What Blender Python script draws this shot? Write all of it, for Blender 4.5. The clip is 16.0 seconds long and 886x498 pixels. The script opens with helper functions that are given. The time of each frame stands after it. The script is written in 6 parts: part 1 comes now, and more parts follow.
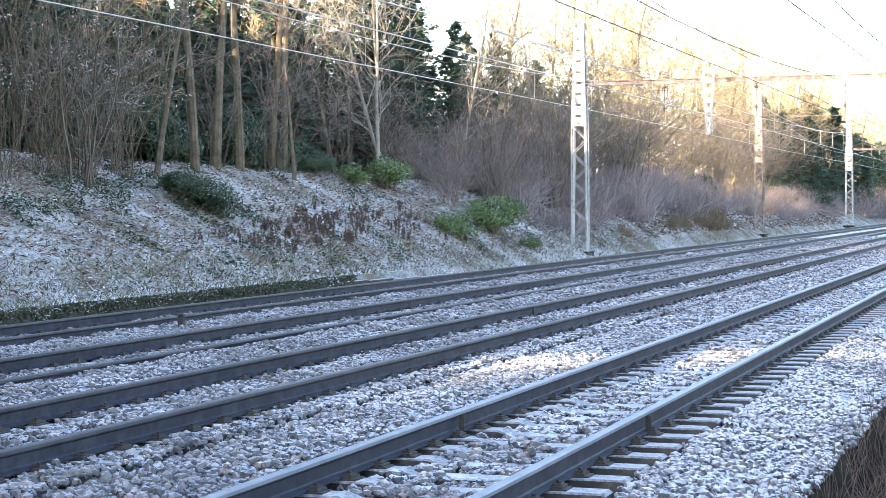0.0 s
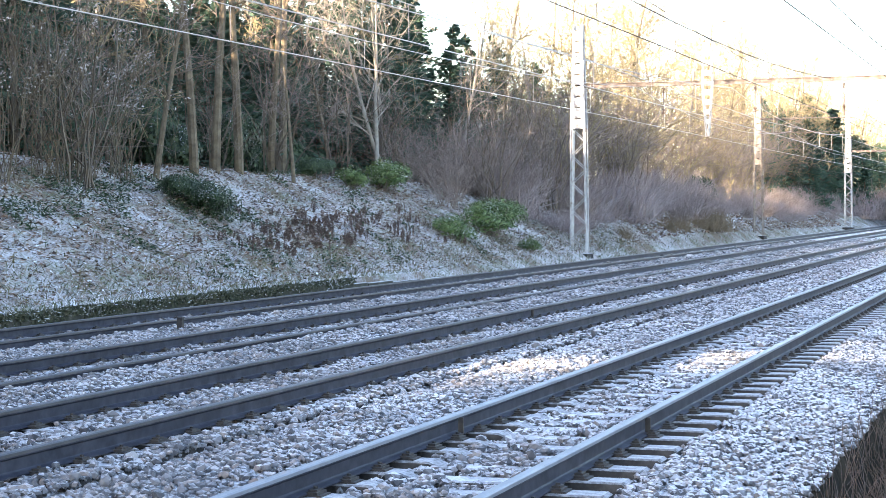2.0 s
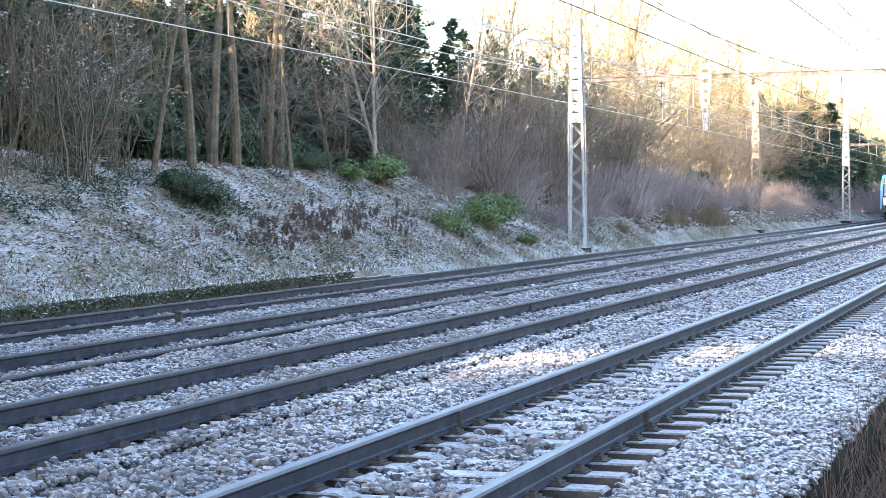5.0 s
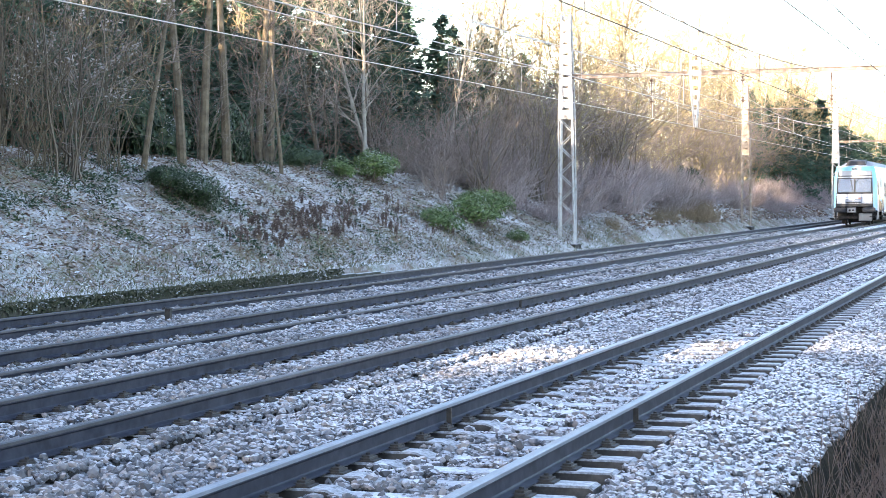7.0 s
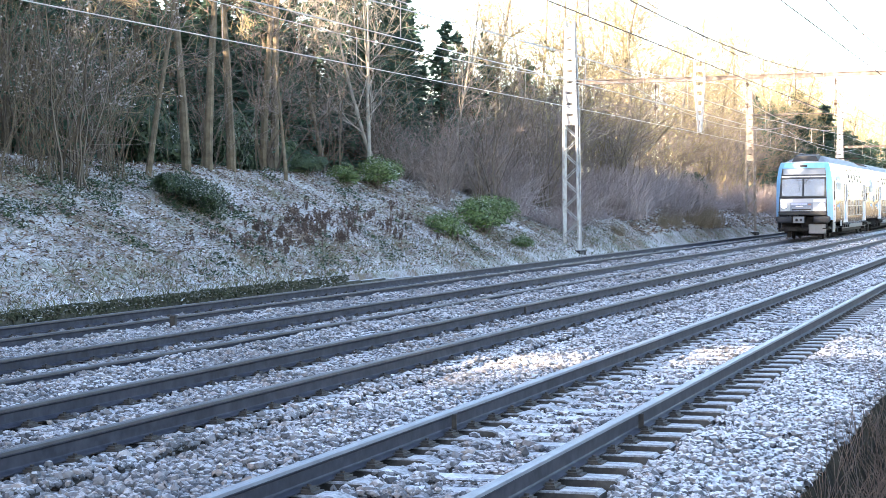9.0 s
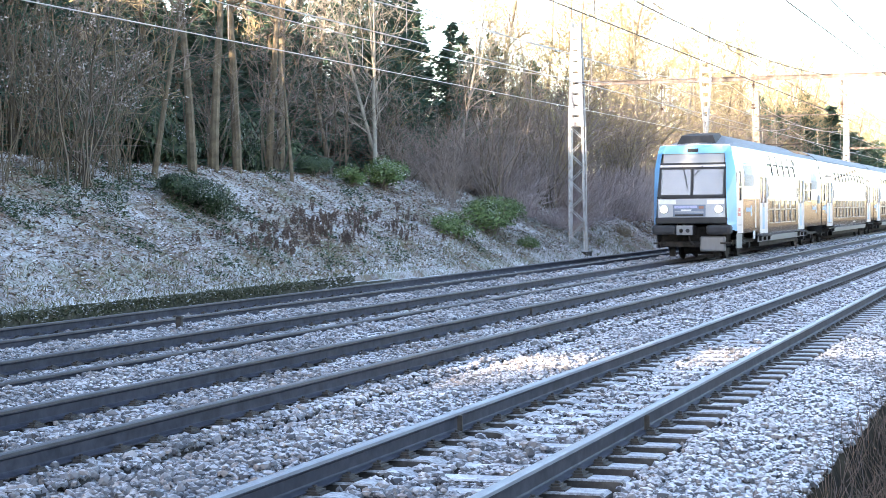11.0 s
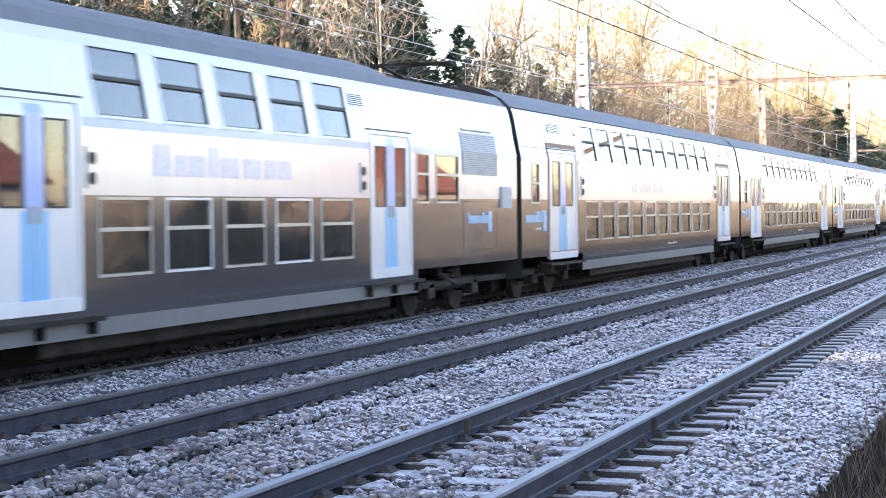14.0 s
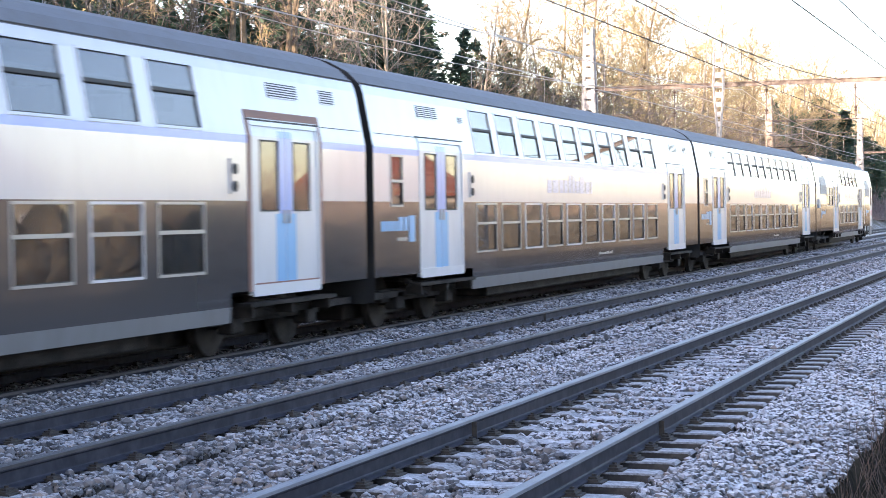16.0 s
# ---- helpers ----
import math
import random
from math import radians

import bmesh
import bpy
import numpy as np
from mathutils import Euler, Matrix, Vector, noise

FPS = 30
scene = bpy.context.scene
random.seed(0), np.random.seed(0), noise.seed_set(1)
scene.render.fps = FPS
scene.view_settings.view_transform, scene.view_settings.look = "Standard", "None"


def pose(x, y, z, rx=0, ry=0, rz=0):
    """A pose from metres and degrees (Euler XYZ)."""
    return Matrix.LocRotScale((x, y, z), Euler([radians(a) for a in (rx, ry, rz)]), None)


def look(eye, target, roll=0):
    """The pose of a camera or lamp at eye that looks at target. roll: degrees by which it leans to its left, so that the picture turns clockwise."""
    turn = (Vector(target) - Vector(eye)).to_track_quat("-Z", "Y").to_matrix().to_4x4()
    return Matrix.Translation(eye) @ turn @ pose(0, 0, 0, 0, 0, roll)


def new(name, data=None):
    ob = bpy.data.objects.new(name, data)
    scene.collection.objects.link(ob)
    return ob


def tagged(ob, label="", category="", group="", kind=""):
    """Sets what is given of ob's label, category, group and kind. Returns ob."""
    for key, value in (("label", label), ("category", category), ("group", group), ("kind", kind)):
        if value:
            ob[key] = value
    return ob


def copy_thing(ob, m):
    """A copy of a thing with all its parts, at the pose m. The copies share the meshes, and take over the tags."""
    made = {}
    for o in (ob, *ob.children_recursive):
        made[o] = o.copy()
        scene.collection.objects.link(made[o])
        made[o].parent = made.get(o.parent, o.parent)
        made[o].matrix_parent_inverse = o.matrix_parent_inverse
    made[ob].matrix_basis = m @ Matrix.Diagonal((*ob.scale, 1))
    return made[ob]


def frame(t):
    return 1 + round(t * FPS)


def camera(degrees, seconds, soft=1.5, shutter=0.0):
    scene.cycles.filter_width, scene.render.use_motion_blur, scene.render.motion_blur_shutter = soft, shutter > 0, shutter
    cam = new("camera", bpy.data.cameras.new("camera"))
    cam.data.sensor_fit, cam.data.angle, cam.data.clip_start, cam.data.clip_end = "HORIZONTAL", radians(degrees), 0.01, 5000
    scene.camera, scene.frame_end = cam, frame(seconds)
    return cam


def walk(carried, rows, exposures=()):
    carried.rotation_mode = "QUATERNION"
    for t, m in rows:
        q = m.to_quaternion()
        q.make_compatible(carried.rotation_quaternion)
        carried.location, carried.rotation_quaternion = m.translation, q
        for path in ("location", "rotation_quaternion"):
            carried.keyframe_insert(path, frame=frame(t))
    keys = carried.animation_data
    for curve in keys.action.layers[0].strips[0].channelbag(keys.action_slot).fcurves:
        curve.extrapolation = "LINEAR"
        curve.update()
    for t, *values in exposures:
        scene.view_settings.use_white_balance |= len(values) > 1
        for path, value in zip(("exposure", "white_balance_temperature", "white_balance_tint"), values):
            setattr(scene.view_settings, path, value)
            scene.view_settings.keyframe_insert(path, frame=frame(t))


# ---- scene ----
EYE = 1.705
cam = camera(27.89, 16.0, soft=0.6, shutter=0.25)
walk(cam, [
    (0, pose(0, 0, EYE, 88.670, 0.316, -71.165)),
    (0.5, pose(0, 0, EYE, 88.704, 0.319, -71.220)),
    (1, pose(0, 0, EYE, 88.711, 0.301, -71.213)),
    (1.5, pose(0, 0, EYE, 88.762, 0.444, -71.192)),
    (2, pose(0, 0, EYE, 88.753, 0.396, -71.191)),
    (2.5, pose(0, 0, EYE, 88.710, 0.498, -71.166)),
    (3, pose(0, 0, EYE, 88.687, 0.575, -71.180)),
    (3.5, pose(0, 0, EYE, 88.659, 0.589, -71.184)),
    (4, pose(0, 0, EYE, 88.638, 0.539, -71.118)),
    (6.5, pose(0, 0, EYE, 88.447, 0.426, -71.552)),
    (7, pose(0, 0, EYE, 88.453, 0.447, -71.577)),
    (7.5, pose(0, 0, EYE, 88.530, 0.419, -71.585)),
    (8, pose(0, 0, EYE, 88.631, 0.658, -71.582)),
    (8.5, pose(0, 0, EYE, 88.657, 0.587, -71.534)),
    (9, pose(0, 0, EYE, 88.657, 0.598, -71.432)),
    (11.5, pose(0, 0, EYE, 88.694, 0.589, -71.205)),
    (12, pose(0, 0, EYE, 88.678, 0.667, -71.195)),
    (12.5, pose(0, 0, EYE, 88.664, 0.677, -71.157)),
    (13, pose(0, 0, EYE, 88.702, 0.733, -71.105)),
    (13.5, pose(0, 0, EYE, 88.769, 0.734, -71.080)),
    (14, pose(0, 0, EYE, 88.795, 0.647, -71.026)),
    (14.5, pose(0, 0, EYE, 88.828, 0.716, -70.942)),
    (15, pose(0, 0, EYE, 88.822, 0.806, -70.914)),
    (15.5, pose(0, 0, EYE, 88.869, 0.842, -70.834)),
    (16, pose(0, 0, EYE, 88.907, 0.852, -70.813)),
], exposures=[(0, 2.68, 6600, 17), (12.0, 2.68, 6600, 17), (13.0, 2.58, 6600, 19), (14.0, 2.29, 6650, 25), (16.0, 2.03, 6650, 26)])

# ---- world and sun ----
SUN_ELEVATION = radians(13)
SUN_WAY = Vector((-0.88 * math.cos(SUN_ELEVATION), 0.475 * math.cos(SUN_ELEVATION), math.sin(SUN_ELEVATION)))
world = bpy.data.worlds.new("sky")
scene.world = world
world.use_nodes = True
wn = world.node_tree
sky = wn.nodes.new("ShaderNodeTexSky")
sky.sky_type = "NISHITA"
sky.sun_disc = False
sky.sun_elevation = SUN_ELEVATION
sky.sun_rotation = math.atan2(SUN_WAY.x, SUN_WAY.y)
sky.air_density = 1.0
sky.dust_density = 0.8
sky.ozone_density = 1.5
wn.links.new(sky.outputs[0], wn.nodes["Background"].inputs[0])
wn.nodes["Background"].inputs[1].default_value = 0.15
sun_data = bpy.data.lights.new("sun", "SUN")
sun_data.energy, sun_data.angle, sun_data.color = 5.0, radians(0.6), (1.0, 0.84, 0.62)
sun = new("sun", sun_data)
sun.matrix_world = look(SUN_WAY * 50, (0, 0, 0))


# ---- mesh helpers ----
def np_mesh(name, verts, quads=None, tris=None, mat=None, smooth=False):
    """A mesh from arrays of corners, four-sided and three-sided faces."""
    me = bpy.data.meshes.new(name)
    verts = np.asarray(verts, dtype=np.float32)
    parts = [a for a in (quads, tris) if a is not None and len(a)]
    loops = np.concatenate([np.asarray(a, dtype=np.int32).ravel() for a in parts])
    sizes = np.concatenate([np.full(len(a), np.asarray(a).shape[1], dtype=np.int32) for a in parts])
    starts = np.concatenate([[0], np.cumsum(sizes)[:-1]]).astype(np.int32)
    me.vertices.add(len(verts))
    me.vertices.foreach_set("co", verts.ravel())
    me.loops.add(len(loops))
    me.loops.foreach_set("vertex_index", loops)
    me.polygons.add(len(sizes))
    me.polygons.foreach_set("loop_start", starts)
    me.polygons.foreach_set("loop_total", sizes)
    me.polygons.foreach_set("use_smooth", np.full(len(sizes), smooth, dtype=bool))
    me.update(calc_edges=True)
    me.validate()
    if mat and "glass" in mat.name:
        bm = bmesh.new()
        bm.from_mesh(me)
        bmesh.ops.recalc_face_normals(bm, faces=bm.faces[:])
        bm.to_mesh(me)
        bm.free()
    if mat:
        me.materials.append(mat)
    return me


class Pile:
    """Gathers pieces of geometry that belong to one mesh."""

    def __init__(self):
        self.v, self.q, self.t, self.n = [], [], [], 0

    def add(self, v, q=None, t=None):
        v = np.asarray(v, dtype=float).reshape(-1, 3)
        if q is not None and len(q):
            self.q.append(np.asarray(q) + self.n)
        if t is not None and len(t):
            self.t.append(np.asarray(t) + self.n)
        self.v.append(v)
        self.n += len(v)
        return self

    def tube(self, pts, radii, sides=5, cap=True):
        pts = np.asarray(pts, dtype=float)
        radii = np.broadcast_to(np.asarray(radii, dtype=float), (len(pts),))
        d = np.gradient(pts, axis=0)
        d /= np.linalg.norm(d, axis=1)[:, None] + 1e-9
        ref = np.array([0.0, 0.0, 1.0]) if abs(d[:, 2]).mean() < 0.8 else np.array([1.0, 0.0, 0.0])
        a = np.cross(d, ref)
        a /= np.linalg.norm(a, axis=1)[:, None] + 1e-9
        b = np.cross(d, a)
        ang = np.arange(sides) * 2 * math.pi / sides
        ring = (a[:, None, :] * np.cos(ang)[None, :, None] + b[:, None, :] * np.sin(ang)[None, :, None]) * radii[:, None, None]
        v = (pts[:, None, :] + ring).reshape(-1, 3)
        i, j = np.meshgrid(np.arange(len(pts) - 1), np.arange(sides), indexing="ij")
        i, j = i.ravel(), j.ravel()
        k = (j + 1) % sides
        q = np.stack([i * sides + j, i * sides + k, (i + 1) * sides + k, (i + 1) * sides + j], 1)
        t = None
        if cap and sides > 2:
            e = (len(pts) - 1) * sides
            t = [[0, m + 1, m] for m in range(1, sides - 1)] + [[e, e + m, e + m + 1] for m in range(1, sides - 1)]
        return self.add(v, q, t)

    def box(self, x0, x1, y0, y1, z0, z1, bevel=0.0):
        if bevel <= 0:
            v = [(x, y, z) for x in (x0, x1) for y in (y0, y1) for z in (z0, z1)]
            q = [(0, 1, 3, 2), (4, 6, 7, 5), (0, 4, 5, 1), (2, 3, 7, 6), (0, 2, 6, 4), (1, 5, 7, 3)]
            return self.add(v, q)
        bm = bmesh.new()
        bmesh.ops.create_cube(bm, size=1)
        for vert in bm.verts:
            c = vert.co
            vert.co = (x0 + (c.x + 0.5) * (x1 - x0), y0 + (c.y + 0.5) * (y1 - y0), z0 + (c.z + 0.5) * (z1 - z0))
        bmesh.ops.bevel(bm, geom=bm.edges[:], offset=bevel, segments=2, affect="EDGES", profile=0.5)
        bmesh.ops.triangulate(bm, faces=bm.faces[:])
        bm.verts.index_update()
        self.add([vert.co[:] for vert in bm.verts], None, [[x.index for x in f.verts] for f in bm.faces])
        bm.free()
        return self

    def sweep(self, profile, x0, x1, cap=True):
        """A closed profile of (y, z) drawn along x."""
        n = len(profile)
        v = [(x, y, z) for x in (x0, x1) for y, z in profile]
        q = [(i, (i + 1) % n, n + (i + 1) % n, n + i) for i in range(n)]
        self.add(v, q)
        if cap:
            bm = bmesh.new()
            vs = [bm.verts.new((0, y, z)) for y, z in profile]
            bm.faces.new(vs)
            bm.verts.index_update()
            bmesh.ops.triangulate(bm, faces=bm.faces[:])
            t = [[w.index for w in f.verts] for f in bm.faces]
            bm.free()
            self.add([(x0, y, z) for y, z in profile], None, t)
            self.add([(x1, y, z) for y, z in profile], None, [c[::-1] for c in t])
        return self

    def mesh(self, name, mat, smooth=False):
        q = np.concatenate(self.q) if self.q else None
        t = np.concatenate(self.t) if self.t else None
        return np_mesh(name, np.concatenate(self.v), q, t, mat, smooth)


def part(name, pile, mat, parent, label="", smooth=False, kind=""):
    """One mesh object under a thing or a part; a pile, or a mesh that is shared."""
    me = pile if isinstance(pile, bpy.types.Mesh) else pile.mesh(name, mat, smooth)
    ob = new(name, me)
    ob.parent = parent
    return tagged(ob, label, kind=kind)


def thing(name, label, category, m=None, group="", kind="", data=None):
    ob = tagged(new(name, data), label, category, group, kind)
    if m is not None:
        ob.matrix_world = m
    return ob


# ---- materials ----
def material(name):
    m = bpy.data.materials.new(name)
    m.use_nodes = True
    t = m.node_tree
    b = t.nodes["Principled BSDF"]
    return m, t, b


def texture(t, scale, detail=4, rough=0.6, kind="ShaderNodeTexNoise"):
    co = t.nodes.get("Texture Coordinate") or t.nodes.new("ShaderNodeTexCoord")
    n = t.nodes.new(kind)
    n.inputs["Scale"].default_value = scale
    if kind == "ShaderNodeTexNoise":
        n.inputs["Detail"].default_value = detail
        n.inputs["Roughness"].default_value = rough
    t.links.new(co.outputs["Object"], n.inputs["Vector"])
    return n


def ramp(t, source, stops):
    r = t.nodes.new("ShaderNodeValToRGB")
    e = r.color_ramp.elements
    while len(e) < len(stops):
        e.new(0.5)
    for s, (at, c) in zip(e, stops):
        s.position = at
        s.color = (*c, 1) if len(c) == 3 else c
    t.links.new(source, r.inputs[0])
    return r


def mixed(t, fac, a, b, mode="MIX"):
    m = t.nodes.new("ShaderNodeMix")
    m.data_type, m.blend_type = "RGBA", mode
    for sock, val in ((m.inputs[0], fac), (m.inputs[6], a), (m.inputs[7], b)):
        if isinstance(val, bpy.types.NodeSocket):
            t.links.new(val, sock)
        else:
            sock.default_value = val if isinstance(val, (int, float)) else (*val, 1)
    return m.outputs[2]


def math_node(t, op, a, b=0.0):
    m = t.nodes.new("ShaderNodeMath")
    m.operation = op
    for sock, val in ((m.inputs[0], a), (m.inputs[1], b)):
        if isinstance(val, bpy.types.NodeSocket):
            t.links.new(val, sock)
        else:
            sock.default_value = val
    return m.outputs[0]


def bumped(t, b, source, strength=0.4, distance=0.02):
    n = t.nodes.new("ShaderNodeBump")
    n.inputs["Strength"].default_value = strength
    n.inputs["Distance"].default_value = distance
    t.links.new(source, n.inputs["Height"])
    t.links.new(n.outputs[0], b.inputs["Normal"])


def plain(name, colors, scale=3.0, rough=0.6, metal=0.0, bump=0.0, fine=40.0, rough_var=0.1, spread=(0.3, 0.7)):
    """A surface that wanders between colours at one scale, with a finer grain over it."""
    m, t, b = material(name)
    n = texture(t, scale, 5)
    span = np.linspace(spread[0], spread[1], len(colors))
    r = ramp(t, n.outputs["Fac"], list(zip(span, colors)))
    g = texture(t, fine, 3)
    gr = ramp(t, g.outputs["Fac"], [(0.3, (0.78, 0.78, 0.78)), (0.7, (1, 1, 1))])
    t.links.new(mixed(t, 1.0, r.outputs[0], gr.outputs[0], "MULTIPLY"), b.inputs["Base Color"])
    rr = ramp(t, g.outputs["Fac"], [(0.3, (rough - rough_var,) * 3), (0.7, (min(1, rough + rough_var),) * 3)])
    t.links.new(rr.outputs[0], b.inputs["Roughness"])
    b.inputs["Metallic"].default_value = metal
    if bump:
        bumped(t, b, g.outputs["Fac"], bump, 0.02)
    return m


def frosted(name, stops, frost=0.5, scale=1.0, rough=0.85, island=False, up=0.45, bump=0.0, fine=30.0, frost_color=(0.8, 0.8, 0.82), shade_drift=0.0):
    """A surface with rime on what faces up: stops are its own colours, frost how much of it is covered."""
    m, t, b = material(name)
    geo = t.nodes.new("ShaderNodeNewGeometry")
    if island:
        src = geo.outputs["Random Per Island"]
    else:
        src = texture(t, scale * 3, 5).outputs["Fac"]
    r = ramp(t, src, stops)
    sep = t.nodes.new("ShaderNodeSeparateXYZ")
    t.links.new(geo.outputs["Normal"], sep.inputs[0])
    big = texture(t, scale, 4)
    small = texture(t, fine, 4)
    lift = math_node(t, "MULTIPLY", math_node(t, "ADD", sep.outputs["Z"], up), 0.6)
    amount = math_node(t, "MULTIPLY", lift, math_node(t, "ADD", math_node(t, "MULTIPLY", big.outputs["Fac"], 1.1), small.outputs["Fac"]))
    if shade_drift:
        # ballast brightness painted in as rime amount: less at far y and low x
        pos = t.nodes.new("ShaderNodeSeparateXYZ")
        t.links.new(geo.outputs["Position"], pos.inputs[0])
        for axis, near, far, at_near, at_far in (("Y", 3.0, 11.0, 0.35 * shade_drift, -0.55 * shade_drift), ("X", 9.0, 15.5, -shade_drift, 0.0)):
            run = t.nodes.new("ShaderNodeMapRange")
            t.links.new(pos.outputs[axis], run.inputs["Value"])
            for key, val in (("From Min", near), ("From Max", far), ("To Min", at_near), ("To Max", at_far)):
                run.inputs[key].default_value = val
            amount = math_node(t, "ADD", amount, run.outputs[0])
    fr = ramp(t, amount, [(max(0.0, 0.75 - frost), (0, 0, 0)), (min(1.0, 1.15 - frost * 0.7), (1, 1, 1))])
    t.links.new(mixed(t, fr.outputs[0], r.outputs[0], frost_color), b.inputs["Base Color"])
    b.inputs["Roughness"].default_value = rough
    if bump:
        bumped(t, b, small.outputs["Fac"], bump, 0.03)
    return m


M_STONE = frosted("ballast_stone", [(0.0, (0.075, 0.075, 0.08)), (0.35, (0.14, 0.137, 0.14)), (0.7, (0.21, 0.2, 0.2)), (0.95, (0.28, 0.23, 0.2)), (1.0, (0.36, 0.34, 0.33))], 0.27, 0.7, 0.85, island=True, fine=25, up=0.25, shade_drift=0.2)
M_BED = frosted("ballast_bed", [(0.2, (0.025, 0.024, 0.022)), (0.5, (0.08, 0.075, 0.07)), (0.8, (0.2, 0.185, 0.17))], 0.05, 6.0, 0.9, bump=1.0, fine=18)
M_SLEEPER = frosted("concrete_sleeper", [(0.3, (0.02, 0.016, 0.013)), (0.5, (0.038, 0.032, 0.027)), (0.7, (0.08, 0.07, 0.06))], 0.42, 2.0, 0.85, bump=0.3, fine=30, up=0.02)
M_RAIL = frosted("rail_steel", [(0.3, (0.022, 0.024, 0.034)), (0.5, (0.036, 0.038, 0.052)), (0.7, (0.056, 0.057, 0.073))], 0.12, 2.0, 0.6, fine=40, up=-0.25, frost_color=(0.3, 0.31, 0.34))
M_RAIL.node_tree.nodes["Principled BSDF"].inputs["Specular IOR Level"].default_value = 0.12
M_RAIL_TOP = plain("rail_head", [(0.2, 0.21, 0.23), (0.3, 0.31, 0.34)], 3.0, 0.45, 0.2, 0.05, 80)
M_RAIL_DULL = plain("dull_rail_head", [(0.045, 0.043, 0.046), (0.085, 0.08, 0.085)], 3.0, 0.5, 0.2, 0.05, 80)
M_CLIP = plain("clip_steel", [(0.03, 0.026, 0.024), (0.09, 0.075, 0.065)], 9.0, 0.7, 0.3)
M_BANK = frosted("bank_soil", [(0.25, (0.08, 0.055, 0.038)), (0.45, (0.17, 0.115, 0.075)), (0.6, (0.12, 0.12, 0.06)), (0.8, (0.28, 0.21, 0.14))], 0.17, 0.5, 0.95, bump=1.0, fine=14, up=0.2)
M_WALL = frosted("mossy_concrete", [(0.3, (0.022, 0.022, 0.013)), (0.5, (0.042, 0.04, 0.024)), (0.7, (0.09, 0.083, 0.065))], 0.5, 1.5, 0.9, bump=0.6, fine=12, up=-0.1)
M_MAST = plain("mast_paint", [(0.26, 0.19, 0.15), (0.41, 0.39, 0.365), (0.5, 0.49, 0.475), (0.56, 0.56, 0.55)], 5.0, 0.55, 0.1, 0.15, 30, spread=(0.28, 0.62))
M_RUST = plain("rusty_steel", [(0.1, 0.07, 0.055), (0.19, 0.15, 0.125), (0.33, 0.29, 0.26)], 4.0, 0.75, 0.1, 0.2, 30)
M_TAN = plain("weathered_tan_steel", [(0.2, 0.14, 0.1), (0.34, 0.27, 0.21), (0.48, 0.42, 0.36)], 4.0, 0.7, 0.1, 0.2, 30)
# wire light painted in: pale as if sunlit, dark as if against the sky
M_WIRE_SUNLIT = plain("sunlit_copper_wire", [(0.55, 0.5, 0.44), (0.68, 0.63, 0.57)], 2.0, 0.5, 0.2)
M_WIRE_BACKLIT = plain("backlit_wire", [(0.022, 0.021, 0.02), (0.045, 0.04, 0.037)], 2.0, 0.8)
M_INSULATOR = plain("brown_porcelain", [(0.08, 0.045, 0.03), (0.12, 0.07, 0.05)], 8.0, 0.25)
M_BARK = plain("grey_bark", [(0.09, 0.068, 0.043), (0.17, 0.13, 0.083), (0.26, 0.205, 0.135)], 3.0, 0.9, 0, 0.5, 25)
M_BARK_PALE = plain("pale_bark", [(0.2, 0.17, 0.13), (0.34, 0.3, 0.24), (0.42, 0.38, 0.31)], 3.0, 0.85, 0, 0.4, 25)
M_STEM = plain("brown_stem", [(0.08, 0.062, 0.045), (0.15, 0.118, 0.085), (0.24, 0.19, 0.14)], 2.0, 0.9, 0, 0.4, 25)
M_CANE = plain("pale_purple_cane", [(0.25, 0.19, 0.185), (0.37, 0.3, 0.285), (0.48, 0.41, 0.39)], 1.0, 0.9)
M_TWIG = plain("brown_twig", [(0.16, 0.125, 0.105), (0.27, 0.215, 0.185), (0.37, 0.3, 0.26)], 1.0, 0.9)
M_NEEDLE = plain("conifer_needles", [(0.06, 0.11, 0.075), (0.09, 0.155, 0.105), (0.12, 0.185, 0.12)], 1.5, 0.75, fine=9)


def let_light_through(m, share):
    """Thin leaves: part of the light passes through the surface."""
    t = m.node_tree
    b, out = t.nodes["Principled BSDF"], t.nodes["Material Output"]
    tr, mix = t.nodes.new("ShaderNodeBsdfTranslucent"), t.nodes.new("ShaderNodeMixShader")
    t.links.new(b.inputs["Base Color"].links[0].from_socket, tr.inputs["Color"])
    mix.inputs[0].default_value = share
    t.links.new(b.outputs[0], mix.inputs[1])
    t.links.new(tr.outputs[0], mix.inputs[2])
    t.links.new(mix.outputs[0], out.inputs["Surface"])


let_light_through(M_NEEDLE, 0.4)
M_IVY = frosted("ivy_leaves", [(0.0, (0.014, 0.034, 0.013)), (0.5, (0.028, 0.06, 0.02)), (1.0, (0.06, 0.095, 0.036))], -0.05, 1.0, 0.5, island=True)
M_SHRUB = frosted("evergreen_leaves", [(0.0, (0.05, 0.09, 0.02)), (0.5, (0.09, 0.15, 0.035)), (1.0, (0.15, 0.21, 0.06))], -0.05, 1.0, 0.5, island=True)
M_LITTER = frosted("dead_leaves", [(0.0, (0.05, 0.032, 0.022)), (0.3, (0.17, 0.105, 0.075)), (0.6, (0.34, 0.235, 0.17)), (0.8, (0.36, 0.3, 0.25)), (0.88, (0.6, 0.6, 0.62)), (1.0, (0.75, 0.77, 0.8))], 0.04, 0.4, 0.8, island=True, fine=6, up=0.3)
M_HAZEL = plain("yellowish_twig", [(0.2, 0.16, 0.085), (0.33, 0.27, 0.15), (0.45, 0.37, 0.22)], 1.0, 0.9)
